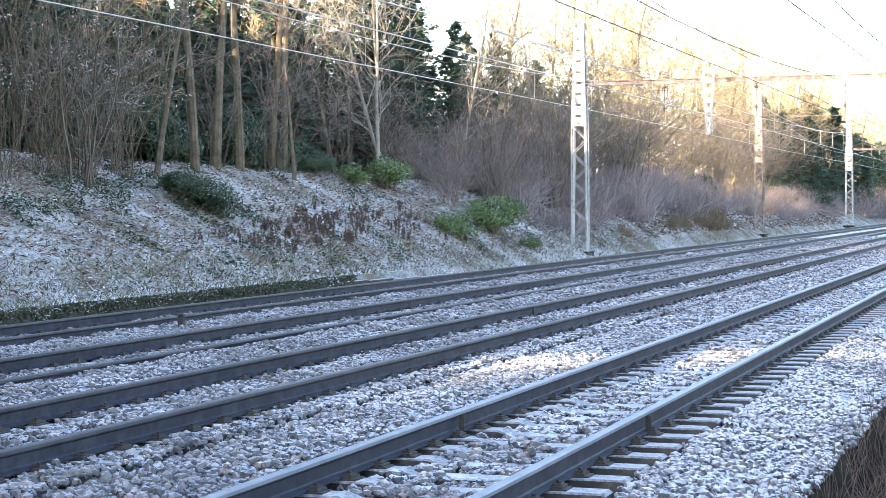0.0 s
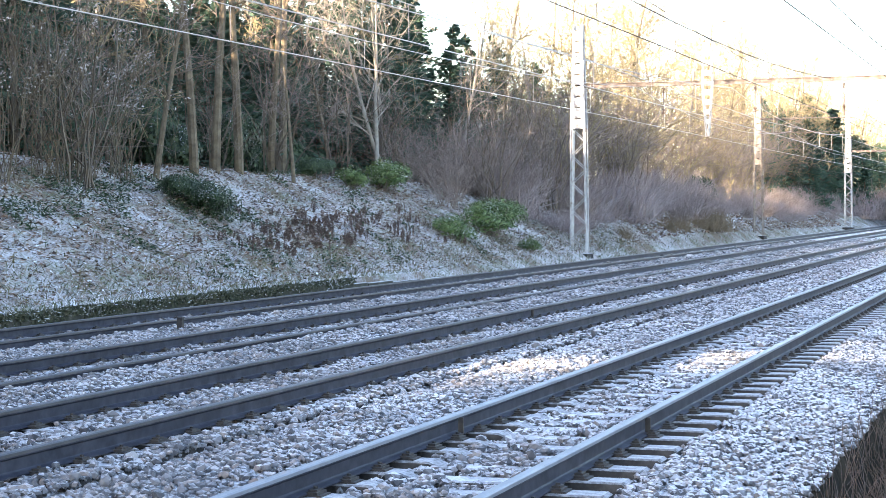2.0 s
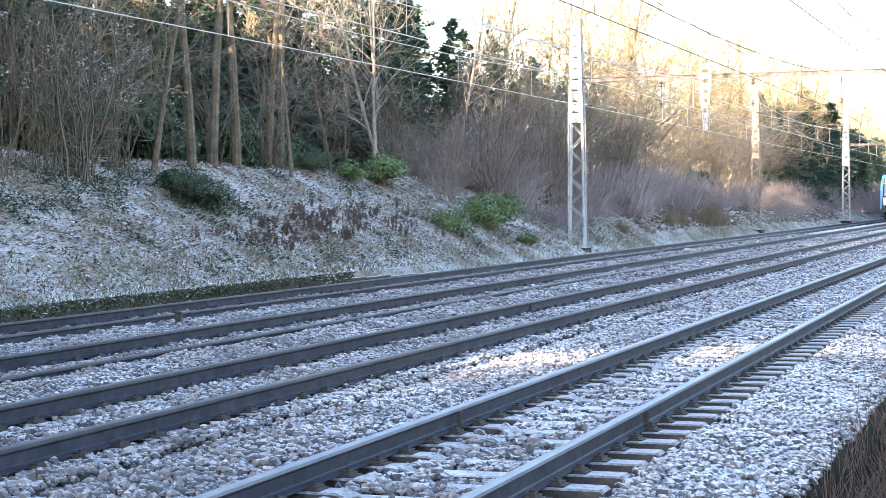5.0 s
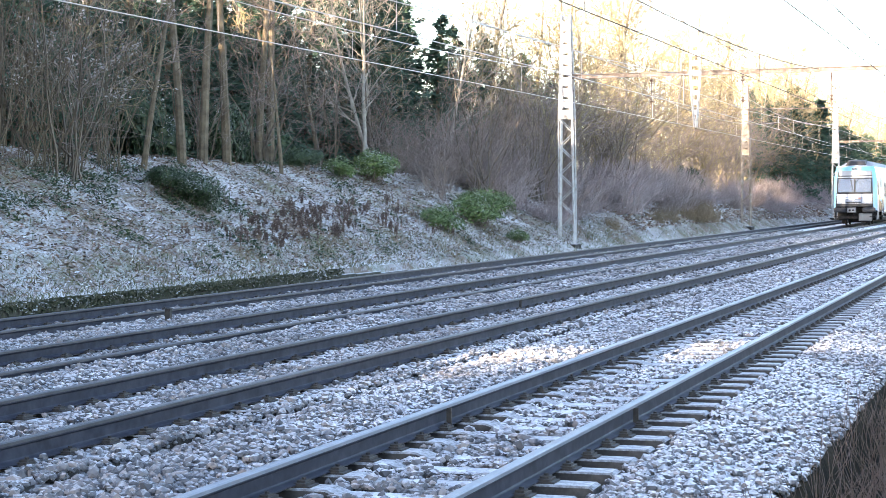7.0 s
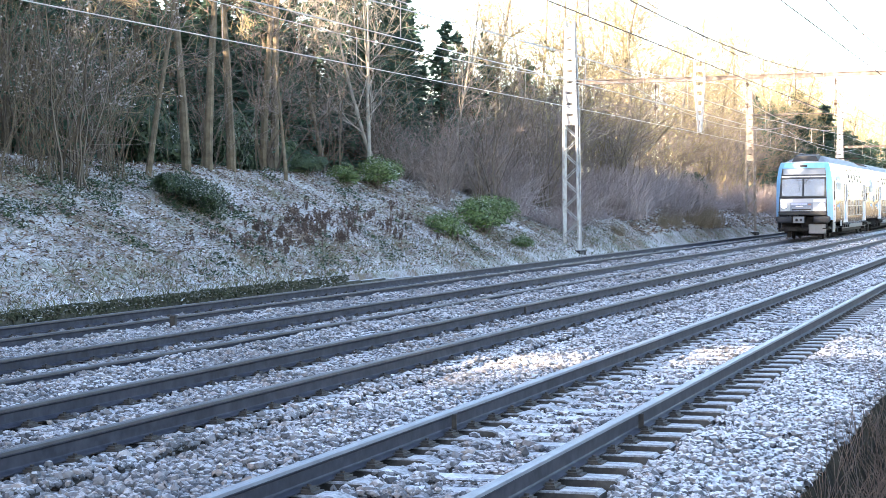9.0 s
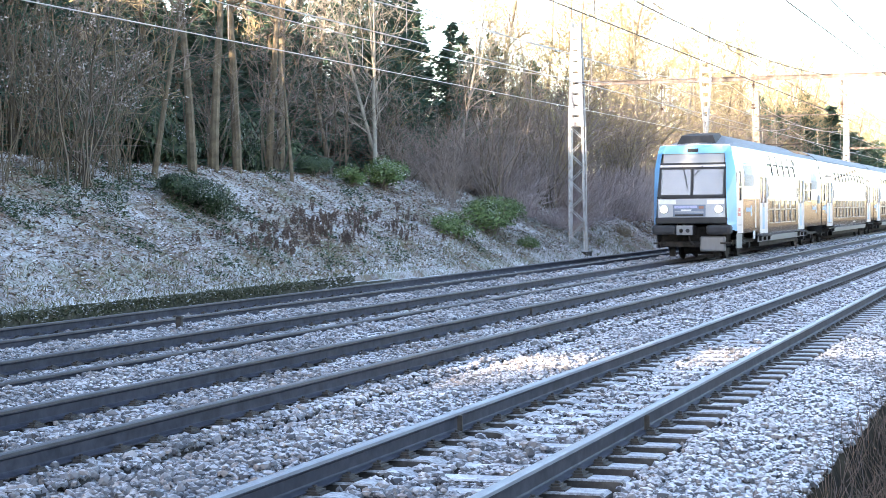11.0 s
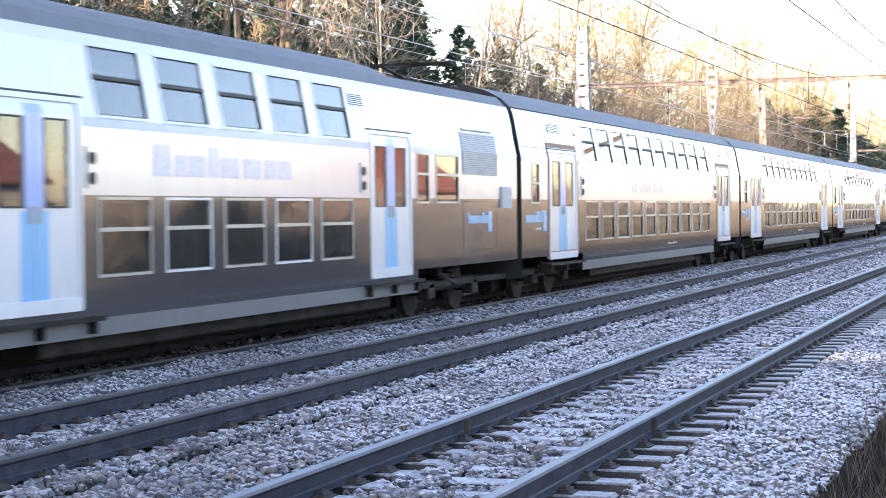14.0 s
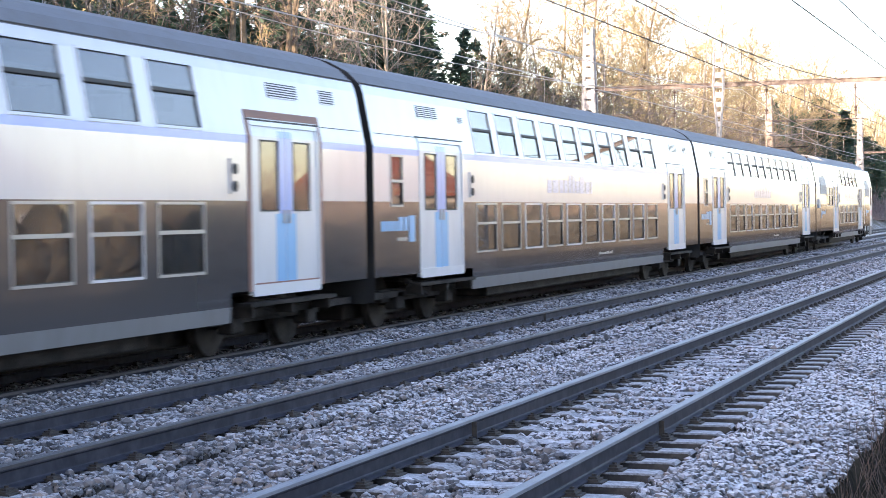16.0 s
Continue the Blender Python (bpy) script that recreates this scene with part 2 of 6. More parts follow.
M_GRASS = frosted("winter_grass", [(0.0, (0.06, 0.08, 0.03)), (0.5, (0.12, 0.13, 0.06)), (1.0, (0.26, 0.23, 0.14))], 0.3, 0.4, 0.85, island=True, fine=5, up=0.5)
M_SOIL = plain("dark_soil", [(0.01, 0.0075, 0.005), (0.026, 0.019, 0.012), (0.06, 0.044, 0.028)], 3.0, 0.95, 0, 0.8, 18)
M_SOIL.node_tree.nodes["Principled BSDF"].inputs["Specular IOR Level"].default_value = 0.05
M_HEDGE = plain("hedge_twigs", [(0.05, 0.045, 0.034), (0.1, 0.088, 0.064), (0.17, 0.142, 0.1)], 1.2, 0.9)
M_FLUFF = plain("woolly_seed", [(0.38, 0.35, 0.32), (0.55, 0.51, 0.47)], 4.0, 0.95)
M_MOSS = frosted("hanging_moss", [(0.0, (0.03, 0.035, 0.015)), (0.6, (0.055, 0.058, 0.026)), (0.97, (0.1, 0.095, 0.06)), (1.0, (0.25, 0.26, 0.26))], 0.02, 1.0, 0.9, island=True)
M_STRAW = plain("dry_stalks", [(0.13, 0.095, 0.06), (0.25, 0.19, 0.12), (0.36, 0.28, 0.19)], 2.0, 0.85)
M_DOCK = plain("dry_seed_heads", [(0.12, 0.08, 0.065), (0.2, 0.14, 0.11)], 6.0, 0.9)

# ---- tracks: y of the nearer rail's centre and height of the rail top ----
TRACKS = [("track_1", 3.22, 0.0), ("track_2", 6.955, 0.02), ("track_3", 10.527, -0.095), ("track_4", 14.16, -0.12)]
GAUGE = 1.505
BED_Y = [-60, -3.0, 0.9, 1.48, 1.66, 1.76, 2.6, 2.78, 2.9, 3.6, 3.97, 4.35, 5.05, 5.2, 5.5, 5.9, 6.4, 6.9, 7.7, 8.5, 8.8, 9.15, 9.6, 10.15, 10.42, 10.6, 11.28, 12.05, 12.4, 12.9, 13.5, 14.05, 14.25, 14.9, 15.8, 16.3]
BED_Z = [-1.1, -1.05, -1.0, -0.98, -0.45, -0.36, -0.22, -0.25, -0.38, -0.38, -0.3, -0.38, -0.36, -0.22, -0.18, -0.17, -0.26, -0.27, -0.25, -0.25, -0.22, -0.17, -0.14, -0.15, -0.22, -0.34, -0.34, -0.33, -0.29, -0.25, -0.25, -0.26, -0.36, -0.36, -0.4, -0.38]


def wobble(x, y, s, seed=0.0):
    return noise.noise(Vector((x * s + seed, y * s - seed, seed * 0.37)))


def bank_rise(x, y):
    """Height of the cutting's slope above its foot."""
    foot = 16.75 + 0.25 * math.sin(x * 0.05)
    d = y - foot
    if d <= 0:
        return 0.0
    top = 5.6 + 0.5 * math.sin(x * 0.043 + 1)
    s = min(d, top) * 0.5 + max(0.0, d - top) * 0.07
    ease = min(1.0, d / 1.2)
    return s * (0.35 + 0.65 * ease) + 0.16 * wobble(x, y, 0.35, 3.0) * ease + 0.06 * wobble(x, y, 1.3, 5.0) * ease


def ground_z(x, y):
    if y < 16.3:
        return float(np.interp(y, BED_Y, BED_Z)) + 0.02 * wobble(x, y, 0.9)
    verge = 0.02 + 0.04 * wobble(x, y, 0.8, 9.0)
    step = min(1.0, (y - 16.3) / 0.16) if x < 47 else min(1.0, (y - 16.3) / 0.9)
    return -0.36 + (verge + 0.36) * step + bank_rise(x, y)


def spread_axis(a, b, near, far_a, far_b):
    mid = np.arange(a, b + 1e-6, near)
    left = a - np.geomspace(near * 2, a - far_a, 14)[::-1]
    right = b + np.geomspace(near * 2, far_b - b, 16)
    return np.concatenate([left, mid, right])


def build_ground():
    xs = spread_axis(-10, 200, 0.6, -900, 3000)
    ys = np.concatenate([[-900, -400, -150, -70, -40, -20, -10, -5, -2], np.arange(0.3, 1.25, 0.3), [1.48, 1.57, 1.66, 1.76], np.arange(1.8, 16.2, 0.12), [16.3, 16.47], np.arange(16.65, 24.5, 0.25), np.arange(25, 44, 1.2), [60, 100, 250, 700, 2000]])
    v = [(x, y, ground_z(x, min(y, 60))) for x in xs for y in ys]
    n = len(ys)
    i, j = np.meshgrid(np.arange(len(xs) - 1), np.arange(n - 1), indexing="ij")
    i, j = i.ravel(), j.ravel()
    q = np.stack([i * n + j, (i + 1) * n + j, (i + 1) * n + j + 1, i * n + j + 1], 1)
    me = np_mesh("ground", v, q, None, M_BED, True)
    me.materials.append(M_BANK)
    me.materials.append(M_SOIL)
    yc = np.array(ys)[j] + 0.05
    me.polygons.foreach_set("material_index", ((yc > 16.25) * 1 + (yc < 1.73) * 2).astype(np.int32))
    return tagged(new("ground", me), "frosted ballast bed and leaf-strewn grassy railway cutting", "ground", kind="structure")


build_ground()

# a rail's section: foot, web and head
RAIL = [(-0.07, -0.172), (0.07, -0.172), (0.07, -0.162), (0.02, -0.147), (0.009, -0.135), (0.009, -0.055), (0.034, -0.04), (0.036, -0.008), (0.026, -0.001),
        (-0.026, -0.001), (-0.036, -0.008), (-0.034, -0.04), (-0.009, -0.055), (-0.009, -0.135), (-0.02, -0.147), (-0.07, -0.162)]


def sleeper_mesh():
    """One concrete sleeper, thinner in the middle, with chamfered upper edges."""
    rows = [(-1.2, -0.02), (-1.17, 0.0), (-0.46, 0.0), (-0.36, -0.035), (0.36, -0.035), (0.46, 0.0), (1.17, 0.0), (1.2, -0.02)]
    v, q = [], []
    for y, dz in rows:
        z = -0.186 + dz
        v += [(-0.13, y, -0.38), (-0.122, y, z - 0.012), (-0.104, y, z), (0.104, y, z), (0.122, y, z - 0.012), (0.13, y, -0.38)]
    for i in range(len(rows) - 1):
        q += [(i * 6 + k, i * 6 + k + 1, i * 6 + k + 7, i * 6 + k + 6) for k in range(5)]
    e = (len(rows) - 1) * 6
    q += [(0, 5, 4, 1), (1, 4, 3, 2), (e, e + 1, e + 4, e + 5), (e + 1, e + 2, e + 3, e + 4)]
    return Pile().add(v, q).mesh("sleeper", M_SLEEPER)


def clip_mesh():
    """A baseplate with its two spring clips and bolts, either side of the rail's foot."""
    p = Pile()
    p.box(-0.085, 0.085, -0.17, 0.17, -0.188, -0.173)
    for s in (-1, 1):
        p.box(-0.08, 0.08, min(s * 0.045, s * 0.14), max(s * 0.045, s * 0.14), -0.172, -0.156)
        p.box(-0.05, 0.05, min(s * 0.065, s * 0.125), max(s * 0.065, s * 0.125), -0.157, -0.141)
        p.tube([(0, s * 0.095, -0.14), (0, s * 0.095, -0.125)], 0.017, 6)
    return p.mesh("clip", M_CLIP)


def build_tracks():
    sleeper, clip = sleeper_mesh(), clip_mesh()
    joints = {0: (14.15, 14.55), 1: (29.4,)}
    for k, (name, y0, z0) in enumerate(TRACKS):
        yc = y0 + GAUGE / 2
        track = thing("railway_track", "worn steel rails on frosted concrete sleepers in ballast", "railway track", pose(0, yc, z0), "parallel railway tracks")
        for s in (-1, 1):
            rail = part("rail", Pile().sweep([(s * GAUGE / 2 + a, b) for a, b in RAIL], -60, 420), M_RAIL, track, "dark rust-brown steel rail")
            cap = [(-0.038, -0.03), (-0.038, -0.007), (-0.027, 0.0015), (0.027, 0.0015), (0.038, -0.007), (0.038, -0.03)]
            part("running_surface", Pile().sweep([(s * GAUGE / 2 + a, b) for a, b in cap], -60, 420), M_RAIL_TOP if k == 0 else M_RAIL_DULL, rail, "worn grey rail head")
        far = {0: 66.0, 1: 60.0, 2: 44.0, 3: 40.0}[k]
        start = 14.5245 - 0.6 * 14 + (0.2 * k)
        rest = Pile()
        x = start
        sv = np.array([w.co[:] for w in sleeper.vertices])
        sq = np.array([list(f.vertices) for f in sleeper.polygons])
        while x < 150:
            if x < far:
                ob = part("sleeper", sleeper, None, track)
                ob.location = (x, 0, 0)
                for s in (-1, 1):
                    c = part("clip", clip, None, ob)
                    c.location = (0, s * GAUGE / 2, 0)
            else:
                rest.add(sv + (x, 0, 0), sq)
            x += 0.6
        tagged(part("far_sleeper_run", rest, M_SLEEPER, track), kind="stuff")
        for i, xj in enumerate(joints.get(k, ())):
            s = 1 if i == 0 else -1
            p = Pile()
            p.box(xj - 0.008, xj + 0.008, s * GAUGE / 2 - 0.074, s * GAUGE / 2 - 0.03, -0.171, -0.03)
            part("bond_clamp", p, M_CLIP, track, "dark cable clamp on the rail's web")


build_tracks()


def stone_shapes():
    """A few angular stones with 20 faces each."""
    g = (1 + 5 ** 0.5) / 2
    v = np.array([(-1, g, 0), (1, g, 0), (-1, -g, 0), (1, -g, 0), (0, -1, g), (0, 1, g), (0, -1, -g), (0, 1, -g), (g, 0, -1), (g, 0, 1), (-g, 0, -1), (-g, 0, 1)]) / 1.9
    f = np.array([(0, 11, 5), (0, 5, 1), (0, 1, 7), (0, 7, 10), (0, 10, 11), (1, 5, 9), (5, 11, 4), (11, 10, 2), (10, 7, 6), (7, 1, 8), (3, 9, 4), (3, 4, 2), (3, 2, 6), (3, 6, 8), (3, 8, 9), (4, 9, 5), (2, 4, 11), (6, 2, 10), (8, 6, 7), (9, 8, 1)])
    rng = np.random.default_rng(5)
    out = []
    for _ in range(10):
        w = v * rng.uniform(0.72, 1.2, (12, 1)) * rng.uniform((0.85, 0.65, 0.5), (1.25, 0.95, 0.8))
        w = np.clip(w, -rng.uniform(0.55, 0.9, 3), rng.uniform(0.55, 0.9, 3))
        out.append(w)
    # the faces that lie in the bed are left out
    low = np.argsort(v[f].mean(1)[:, 2])[:6]
    return np.array(out), np.delete(f, low, 0)


def build_ballast():
    shapes, faces = stone_shapes()
    rng = np.random.default_rng(11)
    rails = [y + s for _, y, _ in TRACKS for s in (0, GAUGE)]
    centres = [y + GAUGE / 2 for _, y, _ in TRACKS]
    zones = [(7, 24, 0.06, 430), (24, 40, 0.07, 240), (40, 66, 0.095, 75), (66, 105, 0.13, 26)]
    for x0, x1, size, density in zones:
        lo, hi = 1.68, 16.3
        n = int((x1 - x0) * (hi - lo) * density)
        x, y = rng.uniform(x0, x1, n), rng.uniform(lo, hi, n)
        # the wedge of ground that lies before the path's end of the line
        keep = (y < 0.66 * x + 0.3) & (y > 0.07 * x)
        z = np.interp(y, BED_Y, BED_Z)
        for k, c in enumerate(centres):
            start = 14.5245 + 0.2 * k
            ph = np.abs((x - start + 0.3) % 0.6 - 0.3)
            d = np.abs(y - c)
            on_sleeper = (ph < 0.15) & (d < 1.23)
            near_rail = np.abs(d - GAUGE / 2)
            keep &= ~(near_rail < 0.085)
            if k == 0:
                keep &= ~(on_sleeper & (rng.random(n) < np.where(d < 0.55, 0.8, 0.97)))
            else:
                keep &= ~(on_sleeper & (rng.random(n) < np.where(near_rail < 0.24, 0.7, 0.12)))
            if k == 0:
                # open cribs beside the rails, fuller between them
                keep &= ~((d < 1.18) & (d > 0.58) & (rng.random(n) < 0.93))
                z = np.where(d < 0.58, -0.25, z)
            else:
                z = np.where(d < (1.25 if k == 1 else 0.78), TRACKS[k][2] - 0.225 + np.where(on_sleeper, 0.012, 0.0), z)
        x, y, z = x[keep], y[keep], z[keep]
        n = len(x)
        s = size * rng.lognormal(0, 0.26, n) * 0.65
        pick = rng.integers(0, len(shapes), n)
        a, b = rng.uniform(0, 2 * math.pi, n), rng.normal(0, 0.3, n)
        ca, sa, cb, sb = np.cos(a), np.sin(a), np.cos(b), np.sin(b)
        v = shapes[pick] * s[:, None, None]
        vx, vy, vz = v[..., 0], v[..., 1], v[..., 2]
        vy, vz = vy * cb[:, None] - vz * sb[:, None], vy * sb[:, None] + vz * cb[:, None]
        vx, vy = vx * ca[:, None] - vy * sa[:, None], vx * sa[:, None] + vy * ca[:, None]
        z = z + rng.normal(0.012, 0.016, n) + 0.02 * np.sin(x * 2.1 + y * 1.3) * np.sin(y * 3.7 - x)
        verts = np.stack([vx + x[:, None], vy + y[:, None], vz + z[:, None]], -1).reshape(-1, 3)
        tris = (faces[None] + 12 * np.arange(n)[:, None, None]).reshape(-1, 3)
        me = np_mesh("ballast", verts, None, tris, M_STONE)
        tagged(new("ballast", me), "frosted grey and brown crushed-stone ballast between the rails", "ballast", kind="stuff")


build_ballast()


def build_wall():
    """A low mossy kerb wall at the foot of the bank, in cast lengths."""
    wall = thing("retaining_wall", "low mossy concrete kerb wall rimmed with frost", "wall", pose(0, 16.3, 0), kind="structure")
    rng = np.random.default_rng(3)
    x = 8.0
    while x < 47:
        w = rng.uniform(1.7, 2.2)
        top = 0.03 + rng.uniform(-0.02, 0.02) - max(0, x - 32) * 0.016
        p = Pile().box(x, x + w - 0.025, -0.02 + rng.uniform(-0.015, 0.015), 0.2, -0.5, top, 0.02)
        part("kerb_stone", p, M_WALL, wall)
        x += w


build_wall()


# ---- overhead line ----
def lattice_mast(m, height, plate_from, width, mat, label, foot_depth=0.24):
    """Two channel legs with zigzag bars between them, a slotted plate above."""
    mast = thing("catenary_mast", label, "overhead line mast", m, "overhead line masts")
    w, d = width / 2, foot_depth / 2
    for s in (-1, 1):
        p = Pile()
        top = 0.55
        for yy in (-d, d):
            p.tube([(s * w, yy, -0.3), (s * w * 0.94, yy * 0.9, plate_from), (s * w * top, yy * 0.6, height)], 0.035, 4)
        p.add([(s * w, -d, -0.3), (s * w, d, -0.3), (s * w * top, d * 0.6, height), (s * w * top, -d * 0.6, height),
               (s * (w - 0.02), -d, -0.3), (s * (w - 0.02), d, -0.3), (s * (w * top - 0.02), d * 0.6, height), (s * (w * top - 0.02), -d * 0.6, height)],
              [(0, 1, 2, 3), (7, 6, 5, 4), (0, 3, 7, 4), (1, 5, 6, 2), (3, 2, 6, 7)])
        part("leg", p, mat, mast)
    n = max(4, int(plate_from / (width * 0.78)))
    for face in (-1, 1):
        for i in range(n):
            za, zb = plate_from * i / n, plate_from * (i + 1) / n
            s = 1 if i % 2 else -1
            p = Pile().tube([(s * w * 0.95, face * d * 0.9, za), (-s * w * 0.95, face * d * 0.9, zb)], 0.02, 4)
            part("lattice_bar", p, mat, mast)
    z = plate_from
    rows = int((height - plate_from) / 0.42)
    k_of = lambda zz: 1 - (1 - 0.55) * (zz - plate_from) / (height - plate_from)
    for i in range(rows):
        k, k2 = k_of(z), k_of(z + 0.42)
        for face in (-1, 1):
            p = Pile().box(-w * k * 0.95, w * k * 0.95, face * d * 0.8 - 0.006, face * d * 0.8 + 0.006, z, z + 0.35)
            part("batten_plate", p, mat, mast)
            for s in (-1, 1):
                o, f = s * 0.45, face * d * 0.8
                v = [(s * w * k * 0.95, f + e, z + 0.352) for e in (-0.005, 0.005)] + [(s * w * k2 * 0.95, f + e, z + 0.418) for e in (-0.005, 0.005)]
                v += [(o * w * k, f + e, z + 0.352) for e in (-0.005, 0.005)] + [(o * w * k2, f + e, z + 0.418) for e in (-0.005, 0.005)]
                part("slot_edge", Pile().add(v, [(0, 2, 6, 4), (1, 5, 7, 3), (0, 1, 3, 2), (4, 6, 7, 5), (0, 4, 5, 1), (2, 3, 7, 6)]), mat, mast)
        z += 0.42
    for zz in (plate_from + 0.55, plate_from + 1.65):
        p = Pile().tube([(0, -d - 0.05, zz), (0, -d + 0.03, zz)], 0.12, 12)
        part("round_boss", p, M_RUST, mast, "dark round boss")
    part("footing", Pile().box(-w - 0.15, w + 0.15, -d - 0.15, d + 0.15, -0.9, -0.04, 0.03), M_SLEEPER, mast, "frosted concrete footing")
    return mast


lattice_mast(pose(66.6, 17.15, 0.05, 0, 0, 78), 8.75, 4.75, 0.64, M_MAST, "pale grey lattice steel mast with flaking paint and rust")
lattice_mast(pose(109.4, 16.9, 0.05, 0, 0, 78), 8.5, 4.3, 0.56, M_TAN, "rust-brown lattice steel mast beside the track")
lattice_mast(pose(155.7, 16.4, 0.05, 0, 0, 78), 9.8, 4.6, 0.62, M_MAST, "pale grey lattice steel mast with flaking paint and rust")
lattice_mast(pose(66.6, -1.9, -0.95, 0, 0, 90), 9.6, 5.6, 0.64, M_MAST, "pale grey lattice steel mast on the near side")


def portal(x, y0, y1, z):
    beam = thing("portal_beam", "slender riveted steel beam spanning the four tracks", "portal beam", pose(x, 0, z), "portal beams")
    for zz in (-0.07, 0.07):
        part("chord", Pile().box(-0.07, 0.07, y0, y1, zz - 0.015, zz + 0.015), M_RUST, beam)
    n = 6
    for i in range(n):
        a, b = y0 + (y1 - y0) * i / n, y0 + (y1 - y0) * (i + 1) / n
        part("web_plate", Pile().box(-0.012, 0.012, a + 0.004, b - 0.004, -0.055, 0.055), M_RUST, beam)
    return beam


portal(66.6, -1.9, 17.1, 6.42)
portal(155.7, -1.9, 16.4, 6.5)


def hanger(x, y, z0, z1, top, wide):
    """A tapered post hung from a portal, with its bracket."""
    h = thing("hanging_post", "white-painted tapered steel post hung from the portal beam", "hanging post", pose(x, y, 0))
    for s in (-1, 1):
        p = Pile().tube([(0.1, s * wide * 0.2, z0), (0.1, s * wide, z1), (0.1, s * wide * 0.7, top)], 0.05, 4)
        part("post_leg", p, M_MAST, h)
    n = 9
    for i in range(n):
        z = z0 + (top - z0) * (i + 0.5) / n
        half = wide * (0.2 + 0.6 * min(1.0, (i + 0.5) / 5))
        part("post_plate", Pile().box(0.09, 0.11, -half, half, z - 0.1, z + 0.1), M_MAST, h)
    return h


hanger(66.45, 12.17, 4.4, 6.4, 7.7, 0.19)


def insulator(x, y, z0, z1):
    ins = thing("insulator", "brown porcelain insulator hung on a steel rod", "insulator", pose(x, y, 0), "insulators")
    part("rod", Pile().tube([(0, 0, z0), (0, 0, z1)], 0.025, 5), M_RUST, ins)
    for zz in (z0 + 0.25, z1 - 0.25):
        p = Pile()
        for i in range(4):
            p.tube([(0, 0, zz + i * 0.05 - 0.012), (0, 0, zz + i * 0.05 + 0.012)], [0.09, 0.05], 10)
        part("porcelain_disc", p, M_INSULATOR, ins)


for yy in (13.85, 10.4, 7.16, 4.6):
    insulator(66.6, yy, 5.05, 6.34)

SUPPORTS = [-45.0, 10.0, 66.6, 109.4, 155.7, 205.0, 260.0, 320.0]


def overhead_line(y, contact, sag, mat, stagger):
    line = thing("overhead_line", "thin copper contact wire hung from its carrier by droppers", "overhead wire", pose(0, y, 0), "overhead wires")
    part("contact_wire", Pile().tube([(x, stagger * (1 if i % 2 else -1), contact) for i, x in enumerate(SUPPORTS)], 0.011, 5), mat, line)
    pts = []
    for a, b in zip(SUPPORTS, SUPPORTS[1:]):
        for i in range(12):
            u = i / 12
            pts.append((a + (b - a) * u, 0.0, contact + 1.35 - sag * 4 * u * (1 - u)))
    part("carrier_wire", Pile().tube(pts, 0.014 if mat is M_WIRE_BACKLIT else 0.01, 4), mat, line)
    for a, b in zip(SUPPORTS, SUPPORTS[1:]):
        for i in range(1, 8):
            u = i / 8
            top = contact + 1.35 - sag * 4 * u * (1 - u)
            x = a + (b - a) * u
            part("dropper", Pile().tube([(x, 0, contact), (x, 0, top)], 0.0065, 3), mat, line)


# near tracks take the against-the-sky tone, far ones the sunlit tone
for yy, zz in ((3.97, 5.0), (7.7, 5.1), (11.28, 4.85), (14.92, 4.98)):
    overhead_line(yy, zz, 0.72, M_WIRE_BACKLIT if yy < 9 else M_WIRE_SUNLIT, 0.12)


def cantilever(x, y0, y1, z0, z1):
    """A bracket from a mast to a track's wires: top tube, stay and register arm."""
    c = thing("cantilever", "thin rusty steel bracket that carries the wires", "cantilever", pose(x, 0, 0), "cantilever brackets")
    part("top_tube", Pile().tube([(0, y0, z1), (0, y1, z1 - 0.05)], 0.03, 6), M_RUST, c)
    part("stay", Pile().tube([(0, y0, z0), (0, (y0 + y1) / 2, z1 - 0.05)], 0.025, 6), M_RUST, c)
    part("register_arm", Pile().tube([(0, y0, z0), (0, y1 + 0.5, z0 + 0.05), (0, y1, z0 - 0.4)], 0.018, 5), M_RUST, c)


cantilever(109.4, 16.9, 14.6, 6.2, 7.1)
cantilever(109.2, 16.9, 11.2, 6.25, 7.15)
for yy, zz in ((3.97, 5.0), (7.7, 5.1), (11.28, 4.85), (14.92, 4.98)):
    for xx in (66.6, 155.7):
        arm = thing("register_arm", "thin steel arm that holds the contact wire", "register arm", pose(xx, yy, zz), "register arms")
        part("arm_tube", Pile().tube([(0, 0.0, 0.02), (0, 0.9, 0.4), (0, 1.3, 0.42)], 0.014, 5), M_RUST, arm)
        part("drop_rod", Pile().tube([(0, 1.3, 0.42), (0, 1.3, 1.35)], 0.014, 5), M_RUST, arm)


def feeder(pts, mat, r=0.016):
    f = thing("feeder_wire", "thin feeder wire between the masts", "wire")
    part("strand", Pile().tube(pts, r, 4), mat, f)


feeder([(-40, 12.2, 10.2), (15, 12.2, 9.4), (66, 12.2, 8.1), (110, 12.4, 7.6), (156, 12.6, 8.0), (300, 12.6, 8.4)], M_WIRE_BACKLIT)
feeder([(-40, 17.0, 7.3), (15, 17.0, 6.9), (66.5, 17.0, 7.5), (109, 16.6, 7.0), (156, 16.4, 7.6), (300, 16.4, 7.8)], M_WIRE_SUNLIT)


